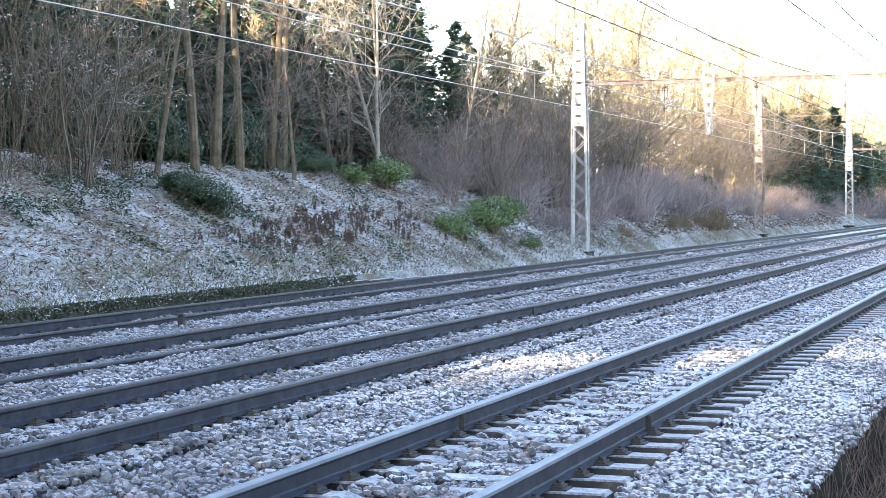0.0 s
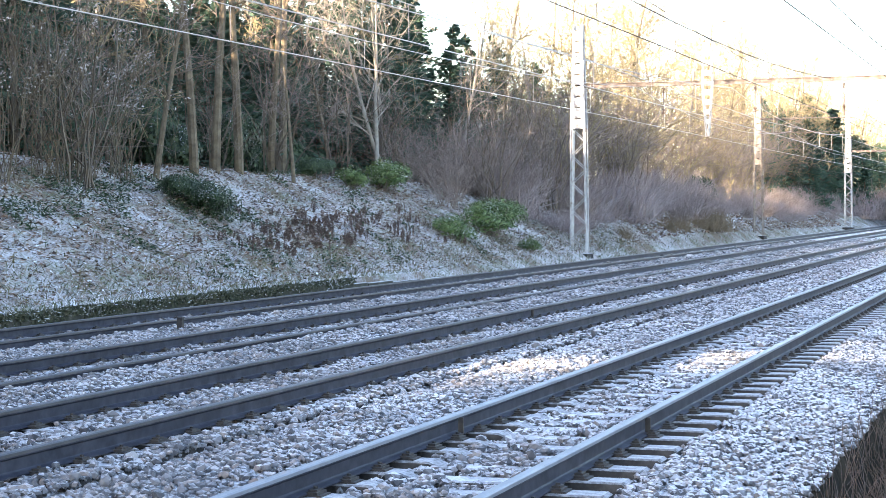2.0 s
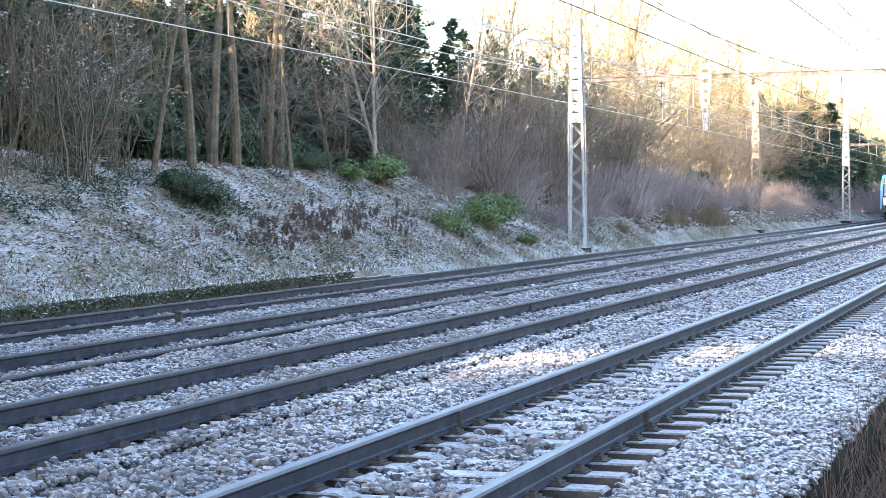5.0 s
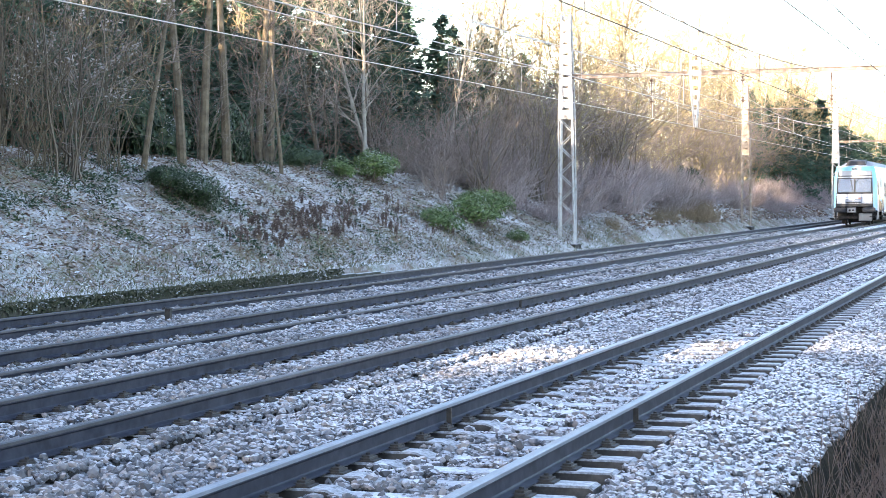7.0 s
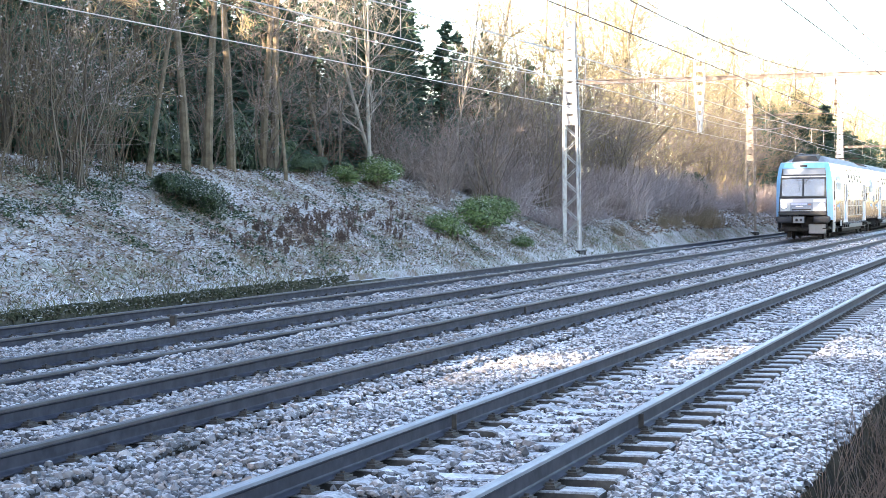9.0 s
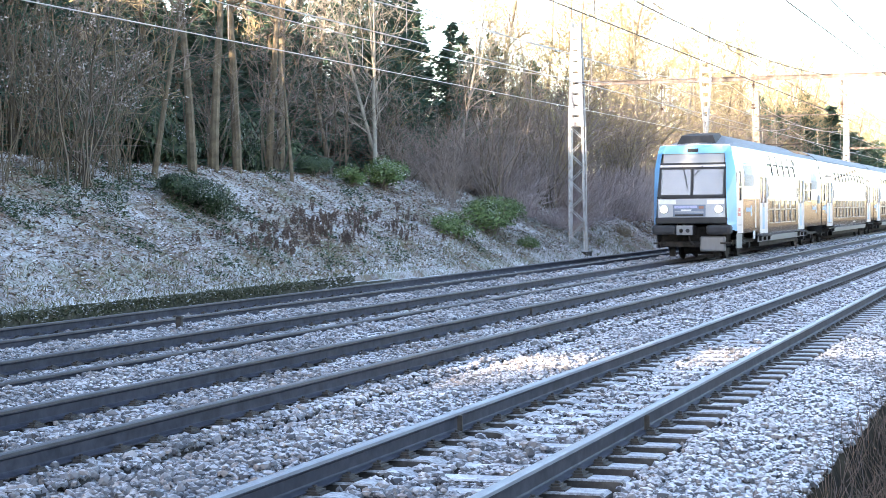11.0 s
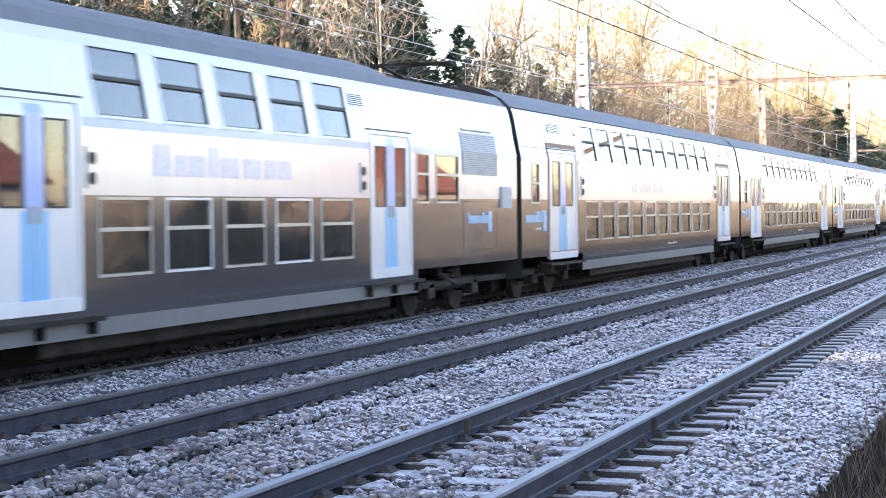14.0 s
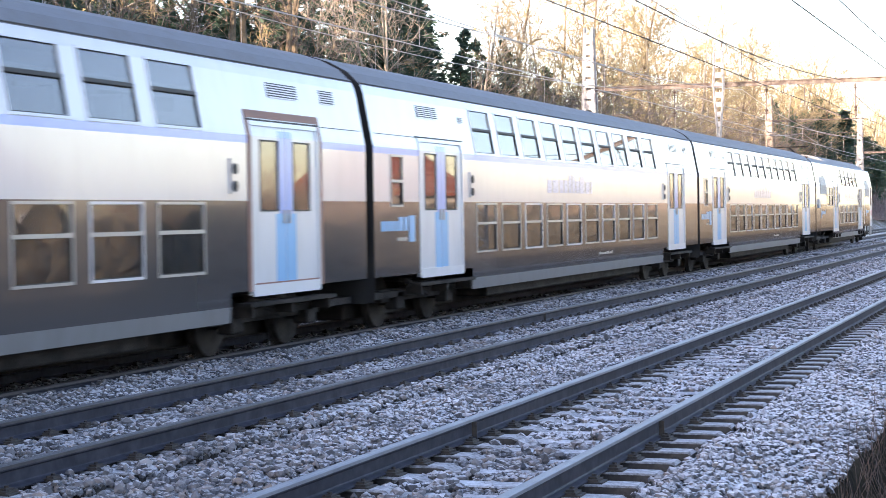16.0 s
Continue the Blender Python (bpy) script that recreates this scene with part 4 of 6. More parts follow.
def build_clematis():
    """Old vine hanging in the shrubs with woolly pale seed heads."""
    rng = np.random.default_rng(91)
    for x, y, z, w in ((36.2, 21.9, 6.6, 1.1), (39.6, 22.0, 6.9, 1.0), (37.8, 22.1, 5.9, 1.2), (34.0, 21.9, 6.9, 0.9)):
        base = ground_z(x, y)
        vine = thing("clematis_vine", "hanging brown vine with woolly pale seed heads", "vine", pose(x, y, base), "clematis vines")
        st, fl = Pile(), Pile()
        h = z - base
        for i in range(26):
            a = rng.uniform(0, 2 * math.pi)
            pts, _ = grow(st, rng, (rng.normal(0, 0.25), rng.normal(0, 0.2), -0.1), (0.22 * w * math.cos(a), 0.15 * math.sin(a), 1), h * rng.uniform(0.8, 1.25), 0.012, 0.006, 9, 3, 0.13)
            for k in range(3):
                m = int(rng.integers(6, 10))
                c = pts[m]
                grow(st, rng, c, (rng.normal(0, 0.5), rng.normal(0, 0.4), -1), rng.uniform(0.6, 2.2), 0.007, 0.003, 5, 3, 0.16)
                if rng.random() < 0.17:
                    leaf_cards(fl, rng, c + rng.normal(0, 0.13, (26, 3)), 0.05, tilt=1.0)
        part("stem_clump", st, M_BARK, vine, kind="stuff")
        part("seed_head", fl, M_FLUFF, vine, "woolly pale seed heads", kind="stuff")


build_clematis()


def slope_points(rng, n, x0, x1, y0, y1):
    x = x0 + (x1 - x0) * rng.random(n) ** 1.15
    y = rng.uniform(y0, y1, n)
    z = np.array([ground_z(a, b) for a, b in zip(x, y)])
    return np.stack([x, y, z], 1)


def build_litter():
    rng = np.random.default_rng(61)
    p = Pile()
    pts = slope_points(rng, 56000, 22, 82, 17.0, 25)
    leaf_cards(p, rng, pts + (0, 0, 0.02), 0.06, tilt=0.28)
    pts = slope_points(rng, 9000, 80, 160, 17.3, 20)
    leaf_cards(p, rng, pts + (0, 0, 0.03), 0.11, tilt=0.5)
    tagged(new("leaf_litter", p.mesh("leaf_litter", M_LITTER)), "frosted brown fallen leaves strewn over the slope", "leaf litter", kind="stuff")
    # ivy creeping over the ground below the trees
    iv = Pile()
    pts = slope_points(rng, 60000, 26, 60, 19.2, 23.6)
    keep = [wobble(a, b, 0.55, 12.0) + 0.5 * wobble(a, b, 1.7, 2.0) - 0.06 * abs(b - 21.7) ** 2 - 0.05 * max(0.0, a - 43) > 0.16 for a, b, _ in pts]
    pts = pts[np.array(keep)][:8000]
    low = slope_points(rng, 30000, 28, 62, 17.4, 20.8)
    keep = [wobble(a, b, 0.8, 31.0) + 0.5 * wobble(a, b, 2.1, 8.0) > 0.36 for a, b, _ in low]
    pts = np.concatenate([pts, low[np.array(keep)][:3500]])
    leaf_cards(iv, rng, pts + np.stack([0 * pts[:, 0], 0 * pts[:, 0], np.abs(rng.normal(0.05, 0.07, len(pts)))], 1), 0.048, tilt=0.7)
    tagged(new("ground_ivy", iv.mesh("ground_ivy", M_IVY)), "dark green ivy creeping over the leaf-strewn slope", "ivy", kind="stuff")
    g = Pile()
    pts = np.concatenate([slope_points(rng, 9000, 22, 75, 16.45, 18.3), slope_points(rng, 6000, 22, 75, 17, 23), slope_points(rng, 5000, 70, 150, 16.6, 18.5)])
    n = len(pts)
    a = rng.uniform(0, 2 * math.pi, n)
    h = rng.uniform(0.05, 0.16, n)
    w = np.stack([np.cos(a), np.sin(a), 0 * a], 1) * 0.012
    bend = rng.normal(0, 0.09, (n, 3)) * (1, 1, 0)
    v = np.stack([pts - w, pts + w, pts + bend + np.stack([0 * h, 0 * h, h], 1)], 1).reshape(-1, 3)
    g.add(v, None, np.arange(n * 3).reshape(-1, 3))
    tagged(new("grass", g.mesh("grass", M_GRASS)), "frosted winter grass on the verge and slope", "grass", kind="stuff")
    # moss and grass that hang over the kerb wall
    m = Pile()
    n = 9000
    x = 14 + 27 * rng.random(n) ** 1.15
    x = x[np.array([wobble(a, 0.0, 0.8, 7.0) > -0.75 for a in x])]
    n = len(x)
    pts = np.stack([x, 16.27 + rng.normal(0, 0.015, n), 0.05 - np.abs(rng.normal(0, 0.11, n)) * (0.6 + 0.6 * np.sin(x * 1.7) ** 2)], 1)
    leaf_cards(m, rng, pts, 0.05, np.tile((0.0, -1.0, 0.25), (n, 1)), 0.35)
    tagged(new("moss", m.mesh("moss", M_MOSS)), "dark moss and grass hanging over the kerb wall", "moss", kind="stuff")
    # dry weeds by the near edge of the ballast
    d = Pile()
    for i in range(1500):
        x = rng.uniform(8, 26)
        y = rng.uniform(0.7, 1.62)
        grow(d, rng, (x, y, ground_z(x, y) - 0.03), (rng.normal(0, 0.3), rng.normal(0, 0.3), 1), rng.uniform(0.35, 0.8), 0.0045, 0.002, 3, 3, 0.2, -0.03)
    tagged(new("dry_weeds", d.mesh("dry_weeds", M_DOCK)), "dry straw-coloured weeds beside the ballast", "weeds", kind="stuff")


build_litter()


def build_weeds():
    rng = np.random.default_rng(71)
    makers = []
    for k in range(3):
        w = thing("dock_weed", "dead dark-brown dock stalks with seed heads", "weed", pose(0, 0, -300 - k), "dead weeds on the slope")
        st, hd = Pile(), Pile()
        for i in range(4):
            base = (rng.normal(0, 0.12), rng.normal(0, 0.12), -0.05)
            pts, _ = grow(st, rng, base, (rng.normal(0, 0.15), rng.normal(0, 0.15), 1), rng.uniform(0.25, 0.5), 0.007, 0.004, 4, 4, 0.07)
            for u in np.linspace(0.45, 1.0, 12):
                c = pts[2] + (pts[4] - pts[2]) * (u - 0.45) / 0.55
                leaf_cards(hd, rng, c + rng.normal(0, 0.02, (5, 3)), 0.028, tilt=1.0)
        part("stalk", st, M_DOCK, w, kind="stuff")
        part("seed_head", hd, M_DOCK, w, kind="stuff")
        makers.append(w)
    spots = [(43.4 + rng.normal(0, 1.6), 18.9 + rng.normal(0, 0.45)) for _ in range(15)] + [(47.5 + rng.normal(0, 1.4), 19.2 + rng.normal(0, 0.5)) for _ in range(14)] + [(40.0 + rng.normal(0, 1.2), 18.6 + rng.normal(0, 0.4)) for _ in range(10)] + [(rng.uniform(41, 56), rng.normal(19.2, 0.6)) for _ in range(46)]
    for i, (x, y) in enumerate(spots):
        y = max(17.6, y)
        if i < 3:
            settle(makers[i], x, y, rng.uniform(0, 360), 1.0)
        else:
            put(makers[i % 3], x, y, rng.uniform(0, 360), rng.uniform(0.6, 1.0))
    tuft = thing("grass_tuft", "ochre clump of tall dry grass", "grass clump", pose(0, 0, -310), "dry grass clumps")
    p = Pile()
    for i in range(260):
        grow(p, rng, (rng.normal(0, 0.3), rng.normal(0, 0.25), -0.1), (rng.normal(0, 0.35), rng.normal(0, 0.35), 1), rng.uniform(0.5, 1.1), 0.008, 0.003, 4, 3, 0.12, -0.05)
    part("blade_clump", p, M_STRAW, tuft, kind="stuff")
    settle(tuft, 96.0, 17.6, 0, 1.1)
    for x, y, s in ((97.6, 17.7, 1.2), (98.8, 17.9, 1.1), (94.5, 17.9, 0.9), (90.0, 17.8, 0.8), (100.5, 17.6, 1.0), (87.0, 17.9, 0.8), (76.0, 17.6, 0.6)):
        put(tuft, x, y, rng.uniform(0, 360), s)


build_weeds()


def build_marker():
    post = thing("marker_post", "short dark steel marker post between the tracks", "marker post", pose(26.35, 13.55, -0.2))
    part("stake", Pile().box(-0.04, 0.04, -0.05, 0.05, -0.3, 0.16, 0.01), M_CLIP, post)
    part("cap", Pile().box(-0.05, 0.05, -0.06, 0.06, 0.16, 0.175), M_CLIP, post)


build_marker()


def ragged_wall(name, label, category, x0, x1, y, low, high, thick, seed, mat):
    """A clipped belt of foliage with a ragged top and bottom."""
    rng = np.random.default_rng(seed)
    xs = np.arange(x0, x1, 0.8)
    n = 9
    v, q = [], []
    for i, x in enumerate(xs):
        lo, hi = low(x), high(x) + rng.normal(0, 0.45)
        for k in range(n):
            u = k / (n - 1)
            a = math.sin(u * math.pi)
            bulge = thick * (0.35 + 0.65 * a) + rng.normal(0, 0.12)
            v += [(x + rng.normal(0, 0.1), y + bulge, lo + (hi - lo) * u), (x, y - bulge, lo + (hi - lo) * u)]
    for i in range(len(xs) - 1):
        for k in range(n - 1):
            for s in (0, 1):
                a = (i * n + k) * 2 + s
                b = ((i + 1) * n + k) * 2 + s
                q.append((a, b, b + 2, a + 2))
        for k in (0, n - 1):
            a, b = (i * n + k) * 2, ((i + 1) * n + k) * 2
            q.append((a, b, b + 1, a + 1))
    me = np_mesh(name, v, q, None, mat)
    return tagged(new(name, me), label, category, kind="stuff")


# unseen hedge added so the train's lower side mirrors a dark band
ragged_wall("hedge", "added brown hedge out of view, mirrored in the train's side", "hedge", -120, 420, -15, lambda x: -1.2, lambda x: 1.5 + 0.5 * math.sin(x * 0.21) * math.sin(x * 0.07 + 1), 0.9, 81, M_HEDGE)


def near_trees():
    """Sunlit bare trees behind the hedge, that the train's side mirrors."""
    rng = random.Random(33)
    tall = coppice("shrub", "tall yellowish bare thicket on the near side", 15, 34, 7.5, M_HAZEL, 0.4, 0.045, 3.0, "thickets on the near side")
    settle(tall, 4.0, -17.5, 0, 0.9)
    for i in range(84):
        x = -30 + i * 3.4 + rng.uniform(-1.4, 1.4)
        if not (52 < x < 66 or 104 < x < 122):
            put(tall, x, rng.uniform(-19, -16.6), rng.uniform(0, 360), rng.uniform(0.6, 1.05))
            if 20 < x:
                put(tall, x + 1.6, rng.uniform(-22, -19.5), rng.uniform(0, 360), rng.uniform(0.7, 1.0))


near_trees()


def house(m, group):
    """A small rendered house with a tiled gable roof, chimney and windows."""
    h = thing("house", "cream rendered house with a red-brown tiled roof", "house", m, group)
    part("wall", Pile().box(-5, 5, -4, 4, -0.5, 4.4), M_RENDER, h)
    p = Pile()
    p.add([(-5.4, -4.5, 4.2), (5.4, -4.5, 4.2), (5.4, 0, 7.4), (-5.4, 0, 7.4), (-5.4, 4.5, 4.2), (5.4, 4.5, 4.2), (-5.4, -4.5, 4.0), (5.4, -4.5, 4.0), (5.4, 4.5, 4.0), (-5.4, 4.5, 4.0)],
          [(0, 1, 2, 3), (3, 2, 5, 4), (6, 7, 1, 0), (4, 5, 8, 9), (6, 9, 8, 7)], [(0, 3, 4), (1, 5, 2), (0, 4, 9), (0, 9, 6), (1, 7, 8), (1, 8, 5)])
    roof = part("roof", p, M_TILE, h, "red-brown tiled roof")
    part("chimney", Pile().box(2.6, 3.3, -0.4, 0.4, 6.2, 8.4, 0.02), M_TILE, roof)
    for x in (-3.2, 0.0, 3.2):
        w = part("window", Pile().box(x - 0.6, x + 0.6, 3.99, 4.04, 1.4, 3.0, 0.01), M_WHITE_TRIM, h, "white window frame")
        part("pane", Pile().box(x - 0.5, x + 0.5, 4.045, 4.055, 1.5, 2.9), M_DARK_PANE, w, "dark glass pane")
    return h


M_RENDER = plain("cream_render", [(0.5, 0.44, 0.34), (0.62, 0.56, 0.45)], 1.5, 0.85, 0, 0.2, 30)
M_TILE = plain("red_brown_tile", [(0.24, 0.07, 0.04), (0.36, 0.12, 0.07)], 2.5, 0.8, 0, 0.5, 12)
M_WHITE_TRIM = plain("white_trim", [(0.7, 0.7, 0.68), (0.78, 0.78, 0.77)], 4.0, 0.5)
M_DARK_PANE = plain("dark_pane", [(0.02, 0.022, 0.025), (0.035, 0.037, 0.04)], 2.0, 0.08)
first_house = house(pose(113, -24, -1.0, 0, 0, 8), "houses beyond the hedge")
copy_thing(first_house, pose(59, -23.5, -1.0, 0, 0, -6))


# ---- train ----
def paint(name, color, rough=0.3, metal=0.0, coat=0.3, dirt=0.25, dirt_color=(0.12, 0.1, 0.085)):
    m, t, b = material(name)
    streak = texture(t, 1.0, 6, 0.65)
    mp = t.nodes.new("ShaderNodeMapping")
    mp.inputs["Scale"].default_value = (2.2, 2.2, 0.5)
    t.links.new(t.nodes["Texture Coordinate"].outputs["Object"], mp.inputs[0])
    t.links.new(mp.outputs[0], streak.inputs["Vector"])
    fine = texture(t, 26, 4)
    amt = ramp(t, streak.outputs["Fac"], [(0.45, (0, 0, 0)), (0.8, (dirt,) * 3)])
    t.links.new(mixed(t, amt.outputs[0], color, dirt_color), b.inputs["Base Color"])
    rr = ramp(t, fine.outputs["Fac"], [(0.3, (rough * 0.92,) * 3), (0.75, (rough * 1.1,) * 3)])
    t.links.new(rr.outputs[0], b.inputs["Roughness"])
    b.inputs["Metallic"].default_value = metal
    b.inputs["Coat Weight"].default_value = coat
    b.inputs["Coat Roughness"].default_value = 0.05
    wave = texture(t, 1.3, 2)
    bumped(t, b, wave.outputs["Fac"], 0.03, 0.02)
    return m


def glass(name, color):
    m, t, b = material(name)
    b.inputs["Base Color"].default_value = (*color, 1)
    b.inputs["Roughness"].default_value = 0.02
    b.inputs["Transmission Weight"].default_value = 0.9
    b.inputs["IOR"].default_value = 1.75
    return m


def glow(name, color, strength):
    m, t, b = material(name)
    b.inputs["Base Color"].default_value = (0.8, 0.8, 0.8, 1)
    b.inputs["Emission Color"].default_value = (*color, 1)
    b.inputs["Emission Strength"].default_value = strength
    return m


M_SILVER = paint("silver_paint", (0.68, 0.66, 0.655), 0.2, 0.12, 0.45, 0.12)
M_TAUPE = paint("taupe_paint", (0.085, 0.082, 0.083), 0.12, 0.1, 0.8, 0.12)
M_SKIRT = paint("skirt_paint", (0.2, 0.2, 0.205), 0.4, 0.1, 0.1, 0.5)
M_ROOF = paint("roof_paint", (0.16, 0.165, 0.175), 0.55, 0.1, 0.0, 0.6)
M_LILAC = paint("lilac_paint", (0.3, 0.42, 0.8), 0.3, 0.1, 0.3, 0.15)
M_FADED = paint("faded_lilac_paint", (0.4, 0.44, 0.66), 0.28, 0.2, 0.3, 0.1)
M_BLUE = paint("sky_blue_paint", (0.2, 0.5, 0.8), 0.35, 0.0, 0.3, 0.2)
M_WHITE = paint("white_paint", (0.78, 0.78, 0.78), 0.3, 0.0, 0.3, 0.15)
M_DOOR = paint("door_paint", (0.7, 0.71, 0.73), 0.3, 0.1, 0.3, 0.2)
M_ALU = paint("window_aluminium", (0.42, 0.41, 0.4), 0.35, 0.5, 0.0, 0.3)
M_RUBBER = plain("black_rubber", [(0.012, 0.012, 0.013), (0.025, 0.025, 0.026)], 3, 0.6)
M_BLACK = plain("underframe_black", [(0.012, 0.011, 0.01), (0.035, 0.03, 0.027), (0.06, 0.05, 0.045)], 3, 0.7, 0.2, 0.3)
M_BLACK.node_tree.nodes["Principled BSDF"].inputs["Specular IOR Level"].default_value = 0.12
M_UNDER = paint("dull_skirt_paint", (0.2, 0.2, 0.205), 0.5, 0.1, 0.0, 0.5)
M_GREY = paint("grille_paint", (0.42, 0.43, 0.45), 0.5, 0.1, 0.0, 0.2)
M_BUFFER = plain("buffer_rubber", [(0.022, 0.022, 0.024), (0.042, 0.042, 0.046)], 3, 0.75)
M_SURROUND = paint("brown_surround_paint", (0.3, 0.15, 0.11), 0.6, 0.0, 0.0, 0.3)
M_RED = paint("red_paint", (0.6, 0.05, 0.09), 0.35, 0.0, 0.3, 0.1)
M_GLASS = glass("tinted_glass", (0.26, 0.28, 0.29))
M_SCREEN = glass("windscreen_glass", (0.4, 0.44, 0.46))
M_SCREEN.node_tree.nodes["Principled BSDF"].inputs["IOR"].default_value = 2.1
M_LAMP = glow("headlight_glow", (1.0, 0.93, 0.8), 9.0)
M_BOARD = paint("display_grey", (0.3, 0.3, 0.3), 0.4, 0.0, 0.3, 0.1)
M_CENTRE = paint("centre_panel_paint", (0.16, 0.2, 0.27), 0.3, 0.0, 0.3, 0.3)
M_SEAT = plain("seat_cloth", [(0.06, 0.03, 0.03), (0.1, 0.05, 0.045)], 5, 0.9)
M_LINING = plain("saloon_lining", [(0.3, 0.22, 0.14), (0.42, 0.33, 0.22)], 2, 0.6)

SIDE_Z = [0.48, 0.68, 1.15, 1.97, 2.02, 2.76, 2.86, 2.9, 3.66, 3.8, 4.0, 4.16, 4.27, 4.32]
SIDE_Y = [1.385, 1.4, 1.4, 1.4, 1.4, 1.4, 1.4, 1.39, 1.25, 1.2, 1.0, 0.7, 0.36, 0.0]


def side_y(z):
    return float(np.interp(z, SIDE_Z, SIDE_Y))


def slab(p, x0, x1, z0, z1, o0, o1, s):
    """A plate on the car's side s, that follows its section, from o0 to o1 beyond the skin."""
    levels = [z0, *[z for z in (0.68, 2.86, 2.9, 3.66) if z0 + 0.005 < z < z1 - 0.005], z1]
    n = len(levels)
    v = [(x, s * (side_y(z) + o), z) for z in levels for x, o in ((x0, o0), (x1, o0), (x1, o1), (x0, o1))]
    q = [(4 * i + k, 4 * i + (k + 1) % 4, 4 * i + 4 + (k + 1) % 4, 4 * i + 4 + k) for i in range(n - 1) for k in range(4)]
    return p.add(v, q + [(3, 2, 1, 0), (4 * n - 4, 4 * n - 3, 4 * n - 2, 4 * n - 1)])


def ring(p, x0, x1, z0, z1, w, o0, o1, s):
    slab(p, x0 - w, x1 + w, z0 - w, z0, o0, o1, s)
    slab(p, x0 - w, x1 + w, z1, z1 + w, o0, o1, s)
    slab(p, x0 - w, x0, z0, z1, o0, o1, s)
    slab(p, x1, x1 + w, z0, z1, o0, o1, s)
    return p


def shell(car, x_start, x_end, holes, raised, mats):
    """The car's skin in bands from skirt to roof, with its openings left out. holes: x0, x1, z0, z1. raised: stretches with no skirt."""
    xs = sorted({x_start, x_end, *[h[0] for h in holes], *[h[1] for h in holes], *[r for q in raised for r in q]})
    zs = sorted({*SIDE_Z, *[h[2] for h in holes], *[h[3] for h in holes], 0.86})
    piles = {}
    for a, b in zip(xs, xs[1:]):
        xm = (a + b) / 2
        for c, d in zip(zs, zs[1:]):
            zm = (c + d) / 2
            if any(h[0] < xm < h[1] and h[2] < zm < h[3] for h in holes):
                continue
            if zm < 0.86 and any(r[0] < xm < r[1] for r in raised):
                continue
            name = mats(xm, zm)
            if not name:
                continue
            seg = sum(xm > h[1] for h in holes if h[3] - h[2] > 2) if name in ("lower_side", "skirt", "stripe") else 0
            for s in (-1, 1):
                p = piles.setdefault((name, 0 if name == "roof" else s, seg), Pile())
                ya, yb = s * side_y(c), s * side_y(d)
                p.add([(a, ya, c), (b, ya, c), (b, yb, d), (a, yb, d)], [(0, 1, 2, 3) if s < 0 else (3, 2, 1, 0)])
    table = {"upper_side": (M_SILVER, "silver-white painted upper side"), "lower_side": (M_TAUPE, "dark taupe lower side"), "skirt": (M_SKIRT, "light grey skirt"),
             "roof": (M_ROOF, "slate grey roof"), "stripe": (M_LILAC, "lilac-blue stripe"), "nose_side": (M_WHITE, "white cab side")}
    for (name, _, _), p in piles.items():
        part(name, p, table[name][0], car, table[name][1])
    for x in (x_start, x_end) if x_start < 0.5 else (x_end,):
        v = [(x, -y, z) for y, z in zip(SIDE_Y, SIDE_Z)] + [(x, y, z) for y, z in list(zip(SIDE_Y, SIDE_Z))[-2::-1]]
        bm = bmesh.new()
        bm.faces.new([bm.verts.new(w) for w in v])
        bm.verts.index_update()
        bmesh.ops.triangulate(bm, faces=bm.faces[:])
        t = [[w.index for w in f.verts] for f in bm.faces]
        bm.free()
        part("end_wall", Pile().add(v, None, t), M_RUBBER, car)


def window(car, x0, x1, z0, z1, bar, s, bright=False):
    """A framed pane with its bar; the pane's upper light tips in."""
    w = part("window", ring(Pile(), x0, x1, z0, z1, 0.032, -0.03, 0.012, s), (M_DOOR if bright else M_ALU) if z0 < 2.4 else M_SILVER, car)
    part("pane", slab(Pile(), x0, x1, z0, z1, -0.024, -0.016, s), M_GLASS, w, "tinted glass pane")
    if bar:
        part("bar", slab(Pile(), x0, x1, bar, bar + 0.045, -0.015, 0.016, s), M_ALU if z0 < 2.4 else M_RUBBER, w)
        g = ring(Pile(), x0 + 0.012, x1 - 0.012, z0 + 0.012, bar - 0.005, 0.012, -0.016, 0.002, s)
        part("seal", g, M_RUBBER, w)
    return w


